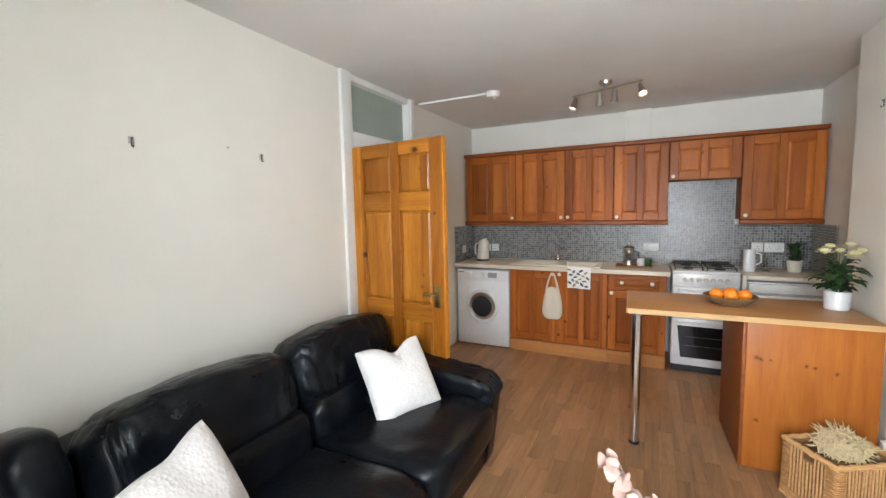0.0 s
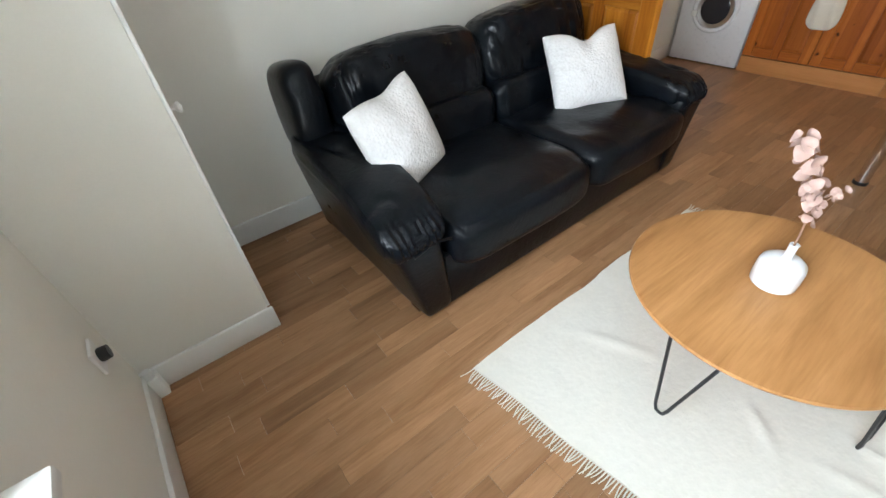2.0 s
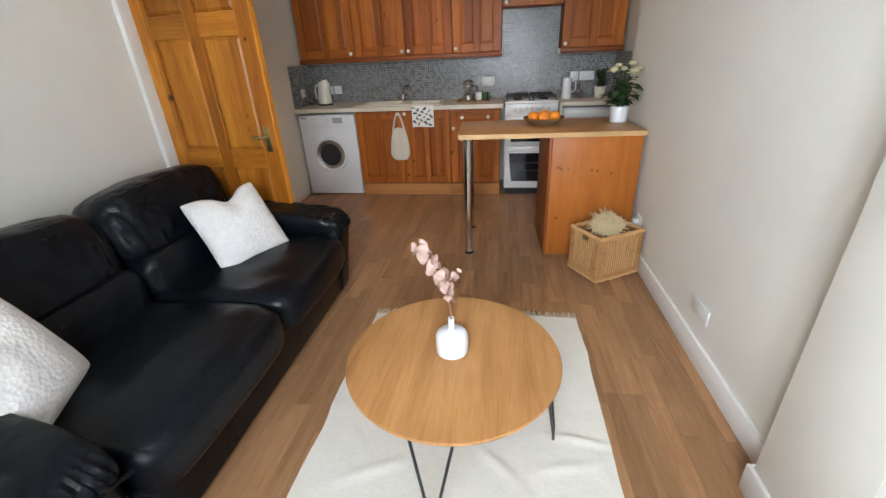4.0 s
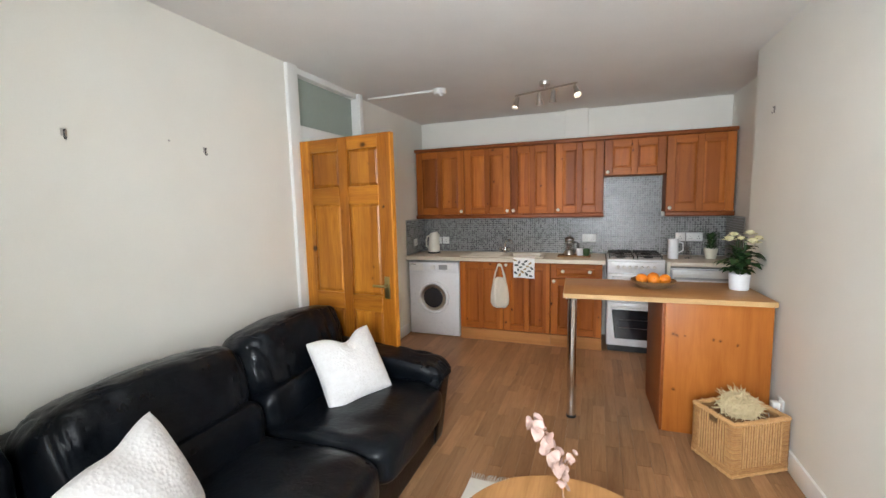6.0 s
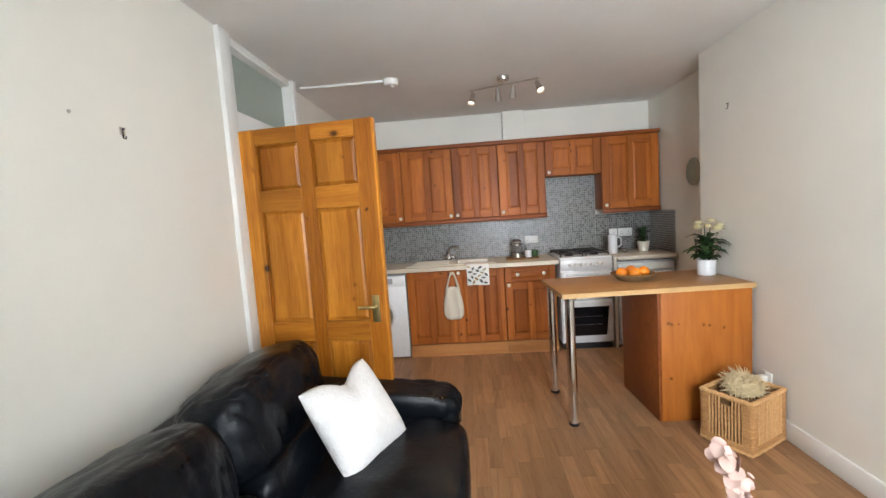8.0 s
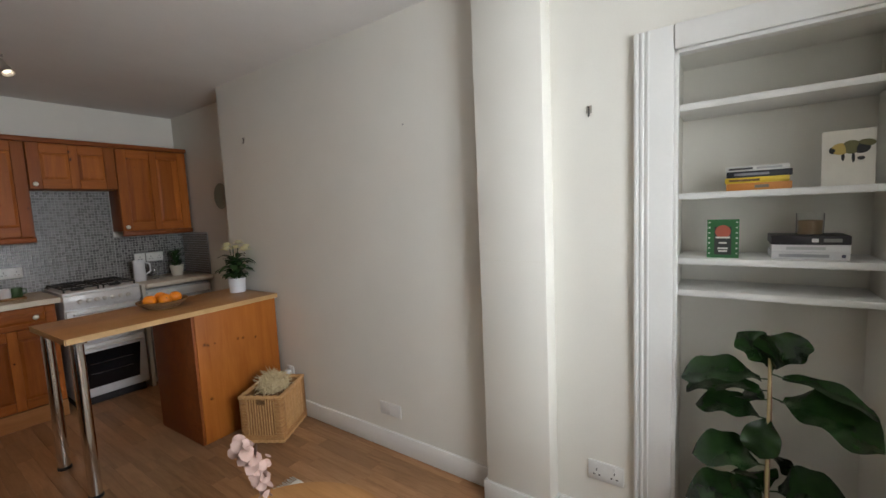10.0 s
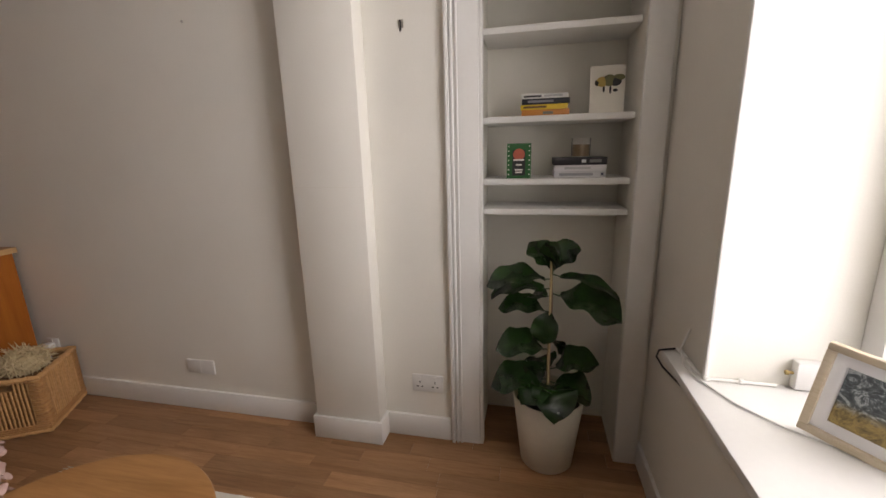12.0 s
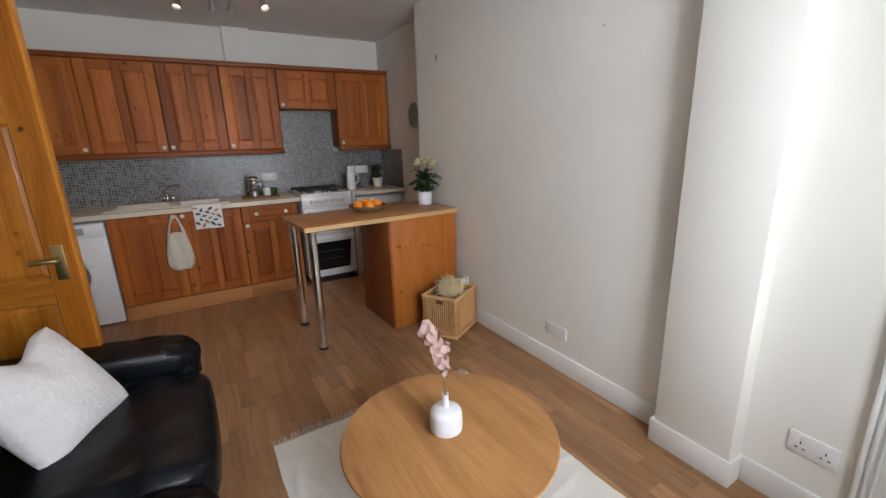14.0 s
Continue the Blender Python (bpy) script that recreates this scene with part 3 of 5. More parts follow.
def crease(co, amount, scale, stretch=(1, 1, 1), seed=0.0):
    """Sharp leather folds: ridges of noise, stretched along the fold."""
    k = noise.noise(Vector((co.x * stretch[0], co.y * stretch[1], co.z * stretch[2])) * scale + Vector((seed, seed * 2, 3)))
    return -amount * (1 - abs(k)) ** 7


sofa = thing("sofa", T((-1.38, 1.42, 0)), "black leather two-seater sofa with padded arms", "sofa")
part("base", boxed(-1.86, -0.845, 0.60, 2.18, 0.035, 0.30, bevel=0.02), LEATHER, sofa, world=True)
part("back_panel", puff(bmesh.new(), (-1.81, 1.36, 0.40), (0.09, 0.86, 0.34), 8, 14), LEATHER, sofa, world=True)
for yc, hy in ((1.025, 0.405), (1.80, 0.385)):
    def seat(u, co, hy=hy, yc=yc):
        co.z += 0.022 * (1 - u.y * u.y) * (1 if u.z > 0 else 0) - 0.05 * max(0, u.x - 0.45) ** 1.0 * (1 if u.z > 0 else 0.2)
        co.z += crumple(co + Vector((0, yc * 3, 0)), 0.008, 6.5) + 0.004 * math.sin(co.x * 38 + 4 * noise.noise(co * 5)) * max(0, u.x)
        co.x += 0.018 * (1 - u.y * u.y) * max(0, u.x)
        co.z += (crease(co, 0.009, 8, (0.6, 1.5, 1), yc) - 0.025 * (1 - u.x) * 0.5) * (1 if u.z > 0 else 0)
        return co
    part("seat_cushion", puff(bmesh.new(), (-1.145, yc, 0.335), (0.365, hy, 0.105), (7, 9, 5), 26, None, seat), LEATHER, sofa, world=True)

    def back(u, co, yc=yc):
        co.z += 0.03 * (1 - u.y ** 2) * max(0, u.z) + crumple(co + Vector((5, yc * 3, 1)), 0.012, 5)
        fold = math.sin(co.y * 46 + 3 * noise.noise(co * 4 + Vector((yc, 0, 0))))
        co.x += 0.004 * fold * math.exp(-((u.z - 0.2) / 0.55) ** 2) * max(0, noise.noise(Vector((co.y * 7, yc, 2))) + 0.35) + 0.008 * noise.noise(co * 9)
        co.x += 0.02 * (1 - u.y ** 2) * max(0, u.x) + crease(co, 0.013, 6, (1, 1.6, 0.55), yc * 5) * (1 - abs(u.y) ** 6) + crease(co, 0.010, 14, (1, 1.5, 0.4), yc * 9)
        co.z += crease(co, 0.008, 12, (1, 1.5, 1), yc) * max(0, u.z)
        return co
    part("back_cushion", puff(bmesh.new(), (-1.625, yc + (0.0 if yc < 1.4 else 0.02), 0.662 if yc < 1.4 else 0.676), (0.15, hy + 0.012, 0.178), (3.4, 6, 3.6), 44, R(-13, "Y"), back), LEATHER, sofa, world=True)

    def lumbar(u, co, yc=yc):
        co.x += 0.003 * math.sin(co.y * 30 + 5 * noise.noise(co * 6)) * max(0, u.x) + crumple(co, 0.01, 7) + crease(co, 0.012, 10, (1, 1.4, 0.6), yc * 3)
        return co
    part("lumbar_cushion", puff(bmesh.new(), (-1.515, yc, 0.47), (0.13, hy - 0.005, 0.12), (4, 8, 4), 22, R(-10, "Y"), lumbar), LEATHER, sofa, world=True)
for side in (-1, 1):
    yo = 0.535 if side < 0 else 2.205

    def wing(u, co):
        co.x += crumple(co, 0.012, 7)
        co.y += 0.008 * math.sin(co.z * 40) * max(0, u.x)
        return co
    part("wing", puff(bmesh.new(), (-1.68, yo - (0.03 if side < 0 else 0.0), 0.665 if side < 0 else 0.64), (0.15, 0.082 if side < 0 else 0.05, 0.20 if side < 0 else 0.185), (4, 3.2, 4), 14, R(-10, "Y"), wing), LEATHER, sofa, world=True)

    def arm_side(u, co, side=side):
        out = max(0.0, side * u.y)
        co.y += side * (0.045 * max(0, u.x) * (1 + u.z) * 0.7 - 0.035 * (1 - u.z) * out) + crumple(co, 0.006, 5)
        co.x -= 0.016 * (1 - u.z) * max(0, u.x)
        return co
    part("arm_panel", puff(bmesh.new(), (-1.328, yo - 0.004 * side, 0.245), (0.522, 0.105, 0.235), (14, 8, 12), 18, None, arm_side), LEATHER, sofa, world=True)

    def arm_pad(u, co, side=side):
        f = max(0.0, u.x - 0.2) / 0.8
        co.z -= 0.035 * f ** 2 + 0.035 * u.x
        co.y += side * 0.045 * max(0, u.x)
        if u.z < 0:
            co.x -= 0.02 * max(0.0, u.x) * -u.z
        k = math.exp(-((u.x - 0.93) / 0.10) ** 2) * (1.0 if u.z < 0.4 else 0.35)
        w = math.sin(co.y * 230 + 3.0 * noise.noise(co * 14))
        co.x += 0.007 * k * w
        co.z += 0.006 * k * w + crease(co, 0.009, 7, (1, 1, 1), side * 4) + crumple(co, 0.008, 6)
        return co
    part("arm_pad", puff(bmesh.new(), (-1.262, yo + (0.0 if side < 0 else 0.01), 0.508), (0.462, 0.135 if side < 0 else 0.118, 0.070), (9, 5.0, 3.2), 56, None, arm_pad), LEATHER, sofa, world=True)
    seam = [(-0.806, yo + side * (0.05 + q * 0.02) - side * 0.13, 0.435 - 0.006 * abs(q - 4)) for q in range(9)]
    part("piping", tube(bmesh.new(), seam, 0.006, 6), LEATHER, sofa, world=True)
    for x in (-1.80, -0.955):
        part("foot", boxed(x - 0.03, x + 0.03, yo - 0.03, yo + 0.03, 0, 0.045, bevel=0.006), FOOT, sofa, "brown wooden foot", world=True)


# ---- throw cushions ----
def throw_cushion(m, label, notch=0.10, seed=0.0):
    s, n = 0.208, 30
    bm = bmesh.new()
    sheets = []
    for face in (1, -1):
        rows = []
        for j in range(n + 1):
            row = []
            for i in range(n + 1):
                u, v = 2 * i / n - 1, 2 * j / n - 1
                edge = max(0.0, (1 - u ** 2) * (1 - v ** 2))
                t = 0.098 * edge ** 0.55 * face
                x = s * u * (1 - 0.07 * (1 - abs(v) ** 2))
                y = s * v * (1 - 0.07 * (1 - abs(u) ** 2))
                q = 1 - 0.06 * (u * v) ** 4
                x, y = x * q, y * q
                dent = math.exp(-((u - 0.1) / 0.34) ** 2) * max(0.0, (v + 0.25) / 1.25) ** 1.5
                y -= notch * dent
                t *= 1 - 0.35 * dent
                p = Vector((x, y, t))
                p += Vector((0, 0, 1)) * (0.012 * noise.noise(Vector((u * 2.2 + seed, v * 2.2, face))) * edge)
                row.append(bm.verts.new(p))
            rows.append(row)
        sheets.append(rows)
        for j in range(n):
            for i in range(n):
                q = (rows[j][i], rows[j][i + 1], rows[j + 1][i + 1], rows[j + 1][i])
                bm.faces.new(q if face > 0 else q[::-1])
    bmesh.ops.remove_doubles(bm, verts=bm.verts[:], dist=1e-5)
    return single("throw_cushion", bm, CUSHION, label, "cushion", m, "", "white cushions on the sofa", 80)


def basis(centre, right, up):
    u = Vector(up).normalized()
    r = Vector(right)
    r = (r - u * r.dot(u)).normalized()
    f = r.cross(u)
    return Matrix.Translation(centre) @ Matrix((r, u, f)).transposed().to_4x4()


throw_cushion(basis((-1.268, 0.734, 0.592), (-0.134, 0.361, 0.036), (-0.147, -0.110, 0.450)), "white textured cotton cushion, tipped on one corner", 0.015, 0.0)
throw_cushion(basis((-1.242, 1.872, 0.59), (0.176, 0.325, 0.005), (-0.20, 0.08, 0.32)), "white cotton cushion with a dented top edge", 0.055, 7.0)

# ---- rug ----
RUG = Matrix.Translation((-0.005, 1.27, 0))
RUG_CORNERS = [Vector((x + 0.005, y - 1.27)) for x, y in ((-0.577, 0.50), (0.566, 0.635), (-0.567, 1.955), (0.572, 1.992))]
rug = thing("rug", RUG, "cream flat-woven wool rug with fringed ends", "rug")
n1, n2 = 90, 112
bm = bmesh.new()


def rug_at(u, v):
    a, b, c, d = RUG_CORNERS
    x, y = a.lerp(b, (u + 1) / 2).lerp(c.lerp(d, (u + 1) / 2), (v + 1) / 2)
    x += 0.012 * noise.noise(Vector((y * 4, u * 2, 0.3))) * abs(u) ** 2
    y += 0.010 * noise.noise(Vector((x * 4, v * 2, 4.3))) * abs(v) ** 2
    z = 0.006 + 0.006 * max(0, noise.noise(Vector((x * 4.2, y * 3.2, 0)))) + 0.010 * max(0, noise.noise(Vector((x * 9 + y * 5, y * 3 - x * 4, 7))) - 0.25) + 0.012 * max(0, noise.noise(Vector((y * 11, u * 0.7, 2.0)))) * max(0, abs(u) - 0.75) * 4
    for fx, fy, ang, half, wide, tall in ((0.46, -0.10, -8, 0.10, 0.014, 0.013), (0.16, -0.24, -42, 0.07, 0.016, 0.012), (0.40, -0.22, 12, 0.09, 0.018, 0.008), (-0.30, -0.30, 25, 0.12, 0.022, 0.009), (-0.52, 0.35, 80, 0.12, 0.02, 0.008), (0.1, 0.62, 10, 0.12, 0.02, 0.007)):
        c, s = math.cos(radians(ang)), math.sin(radians(ang))
        a, b = (x - fx) * c + (y - fy) * s, -(x - fx) * s + (y - fy) * c + 0.25 * ((x - fx) * c) ** 2
        z += tall * math.exp(-(a / half) ** 2 - (b / wide) ** 2)
    return Vector((x, y, z))


top = [[bm.verts.new(rug_at(2 * i / n1 - 1, 2 * j / n2 - 1)) for i in range(n1 + 1)] for j in range(n2 + 1)]
low = [[bm.verts.new(Vector((v.co.x, v.co.y, 0.0005))) for v in row] for row in top]
for j in range(n2):
    for i in range(n1):
        bm.faces.new((top[j][i], top[j][i + 1], top[j + 1][i + 1], top[j + 1][i]))
for j in range(n2):
    bm.faces.new((top[j][0], top[j + 1][0], low[j + 1][0], low[j][0]))
    bm.faces.new((top[j + 1][n1], top[j][n1], low[j][n1], low[j + 1][n1]))
for i in range(n1):
    bm.faces.new((top[0][i + 1], top[0][i], low[0][i], low[0][i + 1]))
    bm.faces.new((top[n2][i], top[n2][i + 1], low[n2][i + 1], low[n2][i]))
part("weave", bm, RUGM, rug, smooth=70)
verts, faces = [], []
for v in (-1, 1):
    for k in range(120):
        u = -1 + 2 * (k + 0.5) / 120
        p = rug_at(u, v)
        a = random.uniform(-0.014, 0.014)
        l = random.uniform(0.045, 0.06)
        for q in range(4):
            f = q / 3
            c = p + Vector((a * f * f, v * l * f, -p.z * 0.55 * f))
            o = len(verts)
            w = 0.0026 * (1 - 0.4 * f)
            verts += [c + Vector((-w, 0, 0)), c + Vector((0, 0, 0.003)), c + Vector((w, 0, 0)), c + Vector((0, 0, -0.002))]
            if q:
                faces += [(o - 4 + s, o - 4 + (s + 1) % 4, o + (s + 1) % 4, o + s) for s in range(4)]
me = bpy.data.meshes.new("fringe")
me.from_pydata(verts, [], faces)
me.materials.append(RUGM)
fr = new("fringe", me)
fr.parent = rug
fr["kind"] = "stuff"

# ---- coffee table ----
TC, TR, TH = Vector((-0.028, 1.221, 0)), 0.397, 0.352
table = thing("coffee_table", T(TC), "round oak-veneer coffee table on black hairpin legs", "table")
part("tabletop", lathe(bmesh.new(), [(0.0, TH - 0.02), (TR - 0.012, TH - 0.02), (TR - 0.002, TH - 0.012), (TR, TH - 0.006), (TR - 0.003, TH), (0.0, TH)], 96), OAK, table)
for ang in (-95, -8, 131):
    a = radians(ang)
    d, s = Vector((math.cos(a), math.sin(a), 0)), Vector((-math.sin(a), math.cos(a), 0))
    foot = d * 0.388 + Vector((0, 0, 0.016))
    bm = tube(bmesh.new(), [d * 0.35 - s * 0.075 + Vector((0, 0, TH - 0.02)), foot - s * 0.02 + Vector((0, 0, 0.03)), foot - s * 0.012 + Vector((0, 0, 0.004)), foot, foot + s * 0.012 + Vector((0, 0, 0.004)), foot + s * 0.02 + Vector((0, 0, 0.03)), d * 0.35 + s * 0.075 + Vector((0, 0, TH - 0.02))], 0.0055, 8)
    part("hairpin_leg", bm, STEELB, table)

V0 = Vector((-0.031, 1.238, TH))
vase = single("vase", lathe(bmesh.new(), [(0.0, 0.0), (0.054, 0.0), (0.0595, 0.005), (0.061, 0.03), (0.0605, 0.068), (0.057, 0.081), (0.047, 0.090), (0.030, 0.096), (0.014, 0.099), (0.0115, 0.106), (0.0115, 0.145), (0.013, 0.148), (0.009, 0.149), (0.008, 0.12), (0.0, 0.119)], 32), POTW, "white ceramic bottle vase on the coffee table", "vase", T(V0))

PINK = leaf_paint("dusty_pink_leaf", (0.34, 0.215, 0.175), (0.47, 0.325, 0.28), 0.8)
TWIG = plain("brown_twig", (0.24, 0.13, 0.08), 0.7)


def disc_leaf(bm, at, normal, r, cup=0.25):
    nrm = Vector(normal).normalized()
    a = nrm.orthogonal().normalized()
    b = nrm.cross(a)
    c = bm.verts.new(Vector(at) - nrm * r * cup)
    rings = []
    for rr, lift in ((0.55, 0.35), (1.0, 1.0)):
        rings.append([bm.verts.new(Vector(at) + (a * math.cos(t) + b * math.sin(t)) * r * rr * (1 + 0.12 * math.sin(3 * t + at[0] * 90)) + nrm * r * cup * (lift - 1 + 0.25 * math.sin(2 * t + at[2] * 60))) for t in (2 * math.pi * k / 10 for k in range(10))])
    for k in range(10):
        bm.faces.new((c, rings[0][k], rings[0][(k + 1) % 10]))
        bm.faces.new((rings[0][k], rings[1][k], rings[1][(k + 1) % 10], rings[0][(k + 1) % 10]))


branch = thing("dried_branch", T(V0 + Vector((0, 0, 0.12))), "dusty pink dried eucalyptus stem in the vase", "dried branch")
stem = [Vector((0, 0, 0)), Vector((-0.002, 0, 0.06)), Vector((-0.008, -0.004, 0.13)), Vector((-0.026, -0.014, 0.2)), Vector((-0.053, -0.03, 0.268)), Vector((-0.088, -0.05, 0.338))]
part("stem", tube(bmesh.new(), stem, 0.003, 7, radii=[0.003, 0.003, 0.0026, 0.0022, 0.0018, 0.0014]), TWIG, branch)
rng = random.Random(5)
fork = [Vector((-0.008, -0.004, 0.13)), Vector((0.001, 0.004, 0.16)), Vector((0.012, 0.012, 0.187)), Vector((0.022, 0.018, 0.212))]
part("side_stem", tube(bmesh.new(), fork, 0.002, 6), TWIG, branch)
for path, count, r0, r1 in ((stem, 34, 0.012, 0.021), (fork, 9, 0.008, 0.012)):
    for k in range(count):
        f = 0.33 + 0.67 * k / (count - 1) if path is stem else 0.3 + 0.7 * k / (count - 1)
        g = f * (len(path) - 1)
        i = min(int(g), len(path) - 2)
        p = path[i].lerp(path[i + 1], g - i)
        side = Vector((math.cos(k * 2.4), math.sin(k * 2.4), rng.uniform(-0.1, 0.5)))
        r = r0 + (r1 - r0) * f
        bm = bmesh.new()
        disc_leaf(bm, p + side.normalized() * r * rng.uniform(0.5, 1.3), side + Vector((rng.uniform(-0.6, 0.6), rng.uniform(-0.9, 0.2), rng.uniform(-0.2, 0.8))), r * rng.uniform(0.8, 1.1), 0.35)
        part("leaf", bm, PINK, branch, smooth=80)

# ---- breakfast bar ----
bar = thing("breakfast_bar", BAR, "wood-effect breakfast bar with a pine end cabinet", "breakfast bar")
L, D, BT = 1.19, 0.59, 0.88
bm = boxed(0, L, 0.004, D, BT - 0.032, BT, bevel=0.003)
part("top", bm, WORKTOP, bar)
part("edging", boxed(0.002, L - 0.002, -0.001, 0.0036, BT - 0.031, BT - 0.001), EDGE, bar, "pale front edging strip")
part("edging", boxed(-0.004, -0.0006, 0.004, D, BT - 0.031, BT - 0.001), EDGE, bar, "pale end edging strip")
for y in (0.06, 0.555):
    leg = part("leg", lathe(bmesh.new(), [(0.030, 0.0), (0.030, 0.012), (0.0295, 0.02), (0.0295, BT - 0.05), (0.045, BT - 0.045), (0.045, BT - 0.032)], 24, (0.054, y, 0)), CHROME, bar, "chromed tubular leg")
    part("foot", lathe(bmesh.new(), [(0.033, 0.0), (0.033, 0.016), (0.0302, 0.018)], 24, (0.054, y, 0)), BLACK, leg)
part("front_panel", boxed(0.615, L - 0.006, 0.03, 0.048, 0, BT - 0.033, bevel=0.002), BAR_PINE, bar, "knotty pine front panel")
# this side takes the darker trim pine, the far one the honey pine
part("side_panel", boxed(0.597, 0.615, 0.034, 0.585, 0, BT - 0.033, bevel=0.002), PINE_TRIM, bar, "side panel in the darker trim pine")
part("side_panel", boxed(L - 0.024, L - 0.006, 0.048, 0.585, 0, BT - 0.033, bevel=0.002), PINE, bar)
part("shelf", boxed(0.615, L - 0.024, 0.048, 0.58, 0.42, 0.438), PINE_X, bar)

bowl_at = T((0.43, 3.135, BT))
WICK = wood("dark_rattan", (0.30, 0.17, 0.075), (0.22, 0.12, 0.05), (0.13, 0.065, 0.028), "x", 3.0, 0.0, 0.6)
bowl = thing("fruit_bowl", bowl_at, "shallow woven rattan bowl on the breakfast bar", "bowl")
for k in range(7):
    r, z = 0.092 + 0.008 * k, 0.008 + 0.006 * k
    part("coil", tube(bmesh.new(), [(r * math.cos(t), r * math.sin(t), z + 0.0015 * math.sin(t * 24 + k * 3.14)) for t in (2 * math.pi * q / 72 for q in range(72))], 0.0058, 6, close=True), WICK, bowl)
part("base", lathe(bmesh.new(), [(0.0, 0.0), (0.093, 0.0), (0.095, 0.008), (0.0, 0.009)], 36), WICK, bowl)
ORANGE = Nodes("orange_peel")
ov = ORANGE.coords()
ORANGE.set(color=ORANGE.ramp(ORANGE.noise(ov, 12, 3), [(0.3, (0.80, 0.20, 0.008)), (0.7, (0.86, 0.27, 0.012))]), rough=0.42)
ORANGE.bump(ORANGE.noise(ov, 260, 2), 0.4, 0.0015)
for i, (x, y, z) in enumerate(((-0.072, 0.005, 0.051), (0.0, -0.040, 0.052), (0.073, -0.008, 0.052), (0.006, 0.045, 0.054))):
    bm = bmesh.new()
    bmesh.ops.create_uvsphere(bm, u_segments=24, v_segments=16, radius=0.039)
    for v in bm.verts:
        v.co.z *= 0.93 if abs(v.co.z) < 0.038 else 0.88
        v.co *= 1 + 0.02 * noise.noise(v.co * 30 + Vector((i, 0, 0)))
    o = tagged(thing("orange", bowl_at @ T((x, y, z)) @ R(i * 67, "X") @ R(i * 40), "ripe orange in the rattan bowl", "orange", "oranges in the bowl"))
    part("fruit", bm, ORANGE.m, o, smooth=80)
    part("stalk", lathe(bmesh.new(), [(0.004, 0.0335), (0.003, 0.0355), (0.0, 0.036)], 8), TWIG, o)

GREEN = leaf_paint("dark_green_leaf", (0.018, 0.05, 0.016), (0.045, 0.10, 0.03))
FIG = leaf_paint("fig_leaf", (0.006, 0.018, 0.005), (0.018, 0.050, 0.011), 0.27)
PETAL = leaf_paint("cream_petal", (0.82, 0.74, 0.40), (0.86, 0.82, 0.60), 0.7)
SOIL = paint("potting_soil", (0.03, 0.02, 0.014), 0.95, 0.3, 80, 0.8)


def blade(bm, base, tip, width, curl=0.15, up=(0, 0, 1), fiddle=0.0, fold=0.12, n=8, side=None):
    """A leaf from base to tip with a midrib fold, drooping by curl."""
    base, tip = Vector(base), Vector(tip)
    d = tip - base
    s = Vector(side) if side else d.cross(Vector(up))
    if s.length < 1e-4:
        s = Vector((1, 0, 0))
    s.normalize()
    nrm = s.cross(d).normalized()
    grid = []
    for i in range(n + 1):
        f = i / n
        w = math.sin(math.pi * min(1, f * 0.97 + 0.03)) ** 0.7
        if fiddle:
            w = max(0.0, math.sin(math.pi * min(0.995, 0.015 + f ** 1.3))) ** 0.5
        c = base + d * f + nrm * (d.length * curl * (4 * f * (1 - f)) * 0.5) - Vector((0, 0, 1)) * d.length * curl * f * f * 0.5
        row = []
        for k in (-1, -0.5, 0, 0.5, 1):
            wave = (0.15 if fiddle else 0.10) * width * math.sin(f * 13 + k * 2 + base.z * 40) * abs(k)
            row.append(bm.verts.new(c + s * (k * w * width * 0.5) + nrm * (abs(k) * fold * width * w + wave * 0.5)))
        grid.append(row)
    for a, b in zip(grid, grid[1:]):
        for k in range(4):
            bm.faces.new((a[k], a[k + 1], b[k + 1], b[k]))
    return bm


flower = thing("flowering_plant", T((0.945, 3.155, BT)), "cream flowering plant in a white pot on the bar", "plant")
part("pot", lathe(bmesh.new(), [(0.0, 0), (0.052, 0), (0.056, 0.004), (0.062, 0.105), (0.06, 0.108), (0.056, 0.105), (0.054, 0.085), (0.0, 0.085)], 28), POTW, flower, "white ceramic pot")
part("soil", lathe(bmesh.new(), [(0.0, 0.09), (0.054, 0.088)], 20), SOIL, flower)
rng = random.Random(9)
for k in range(64):
    a, h = k * 2.39996, rng.uniform(0.12, 0.285)
    r = rng.uniform(0.075, 0.155) * (1.0 if h < 0.24 else 0.8)
    b = Vector((0.02 * math.cos(a), 0.02 * math.sin(a), h - 0.02))
    bm = blade(bmesh.new(), b, (r * math.cos(a), r * math.sin(a), h + rng.uniform(-0.01, 0.03)), rng.uniform(0.045, 0.066), 0.35, n=7)
    part("leaf", bm, GREEN, flower, smooth=80)
for k in range(5):
    a = k * 1.3
    part("stem", tube(bmesh.new(), [(0.01 * math.cos(a), 0.01 * math.sin(a), 0.085), (0.03 * math.cos(a), 0.03 * math.sin(a), 0.35)], 0.0025, 6), GREEN, flower)
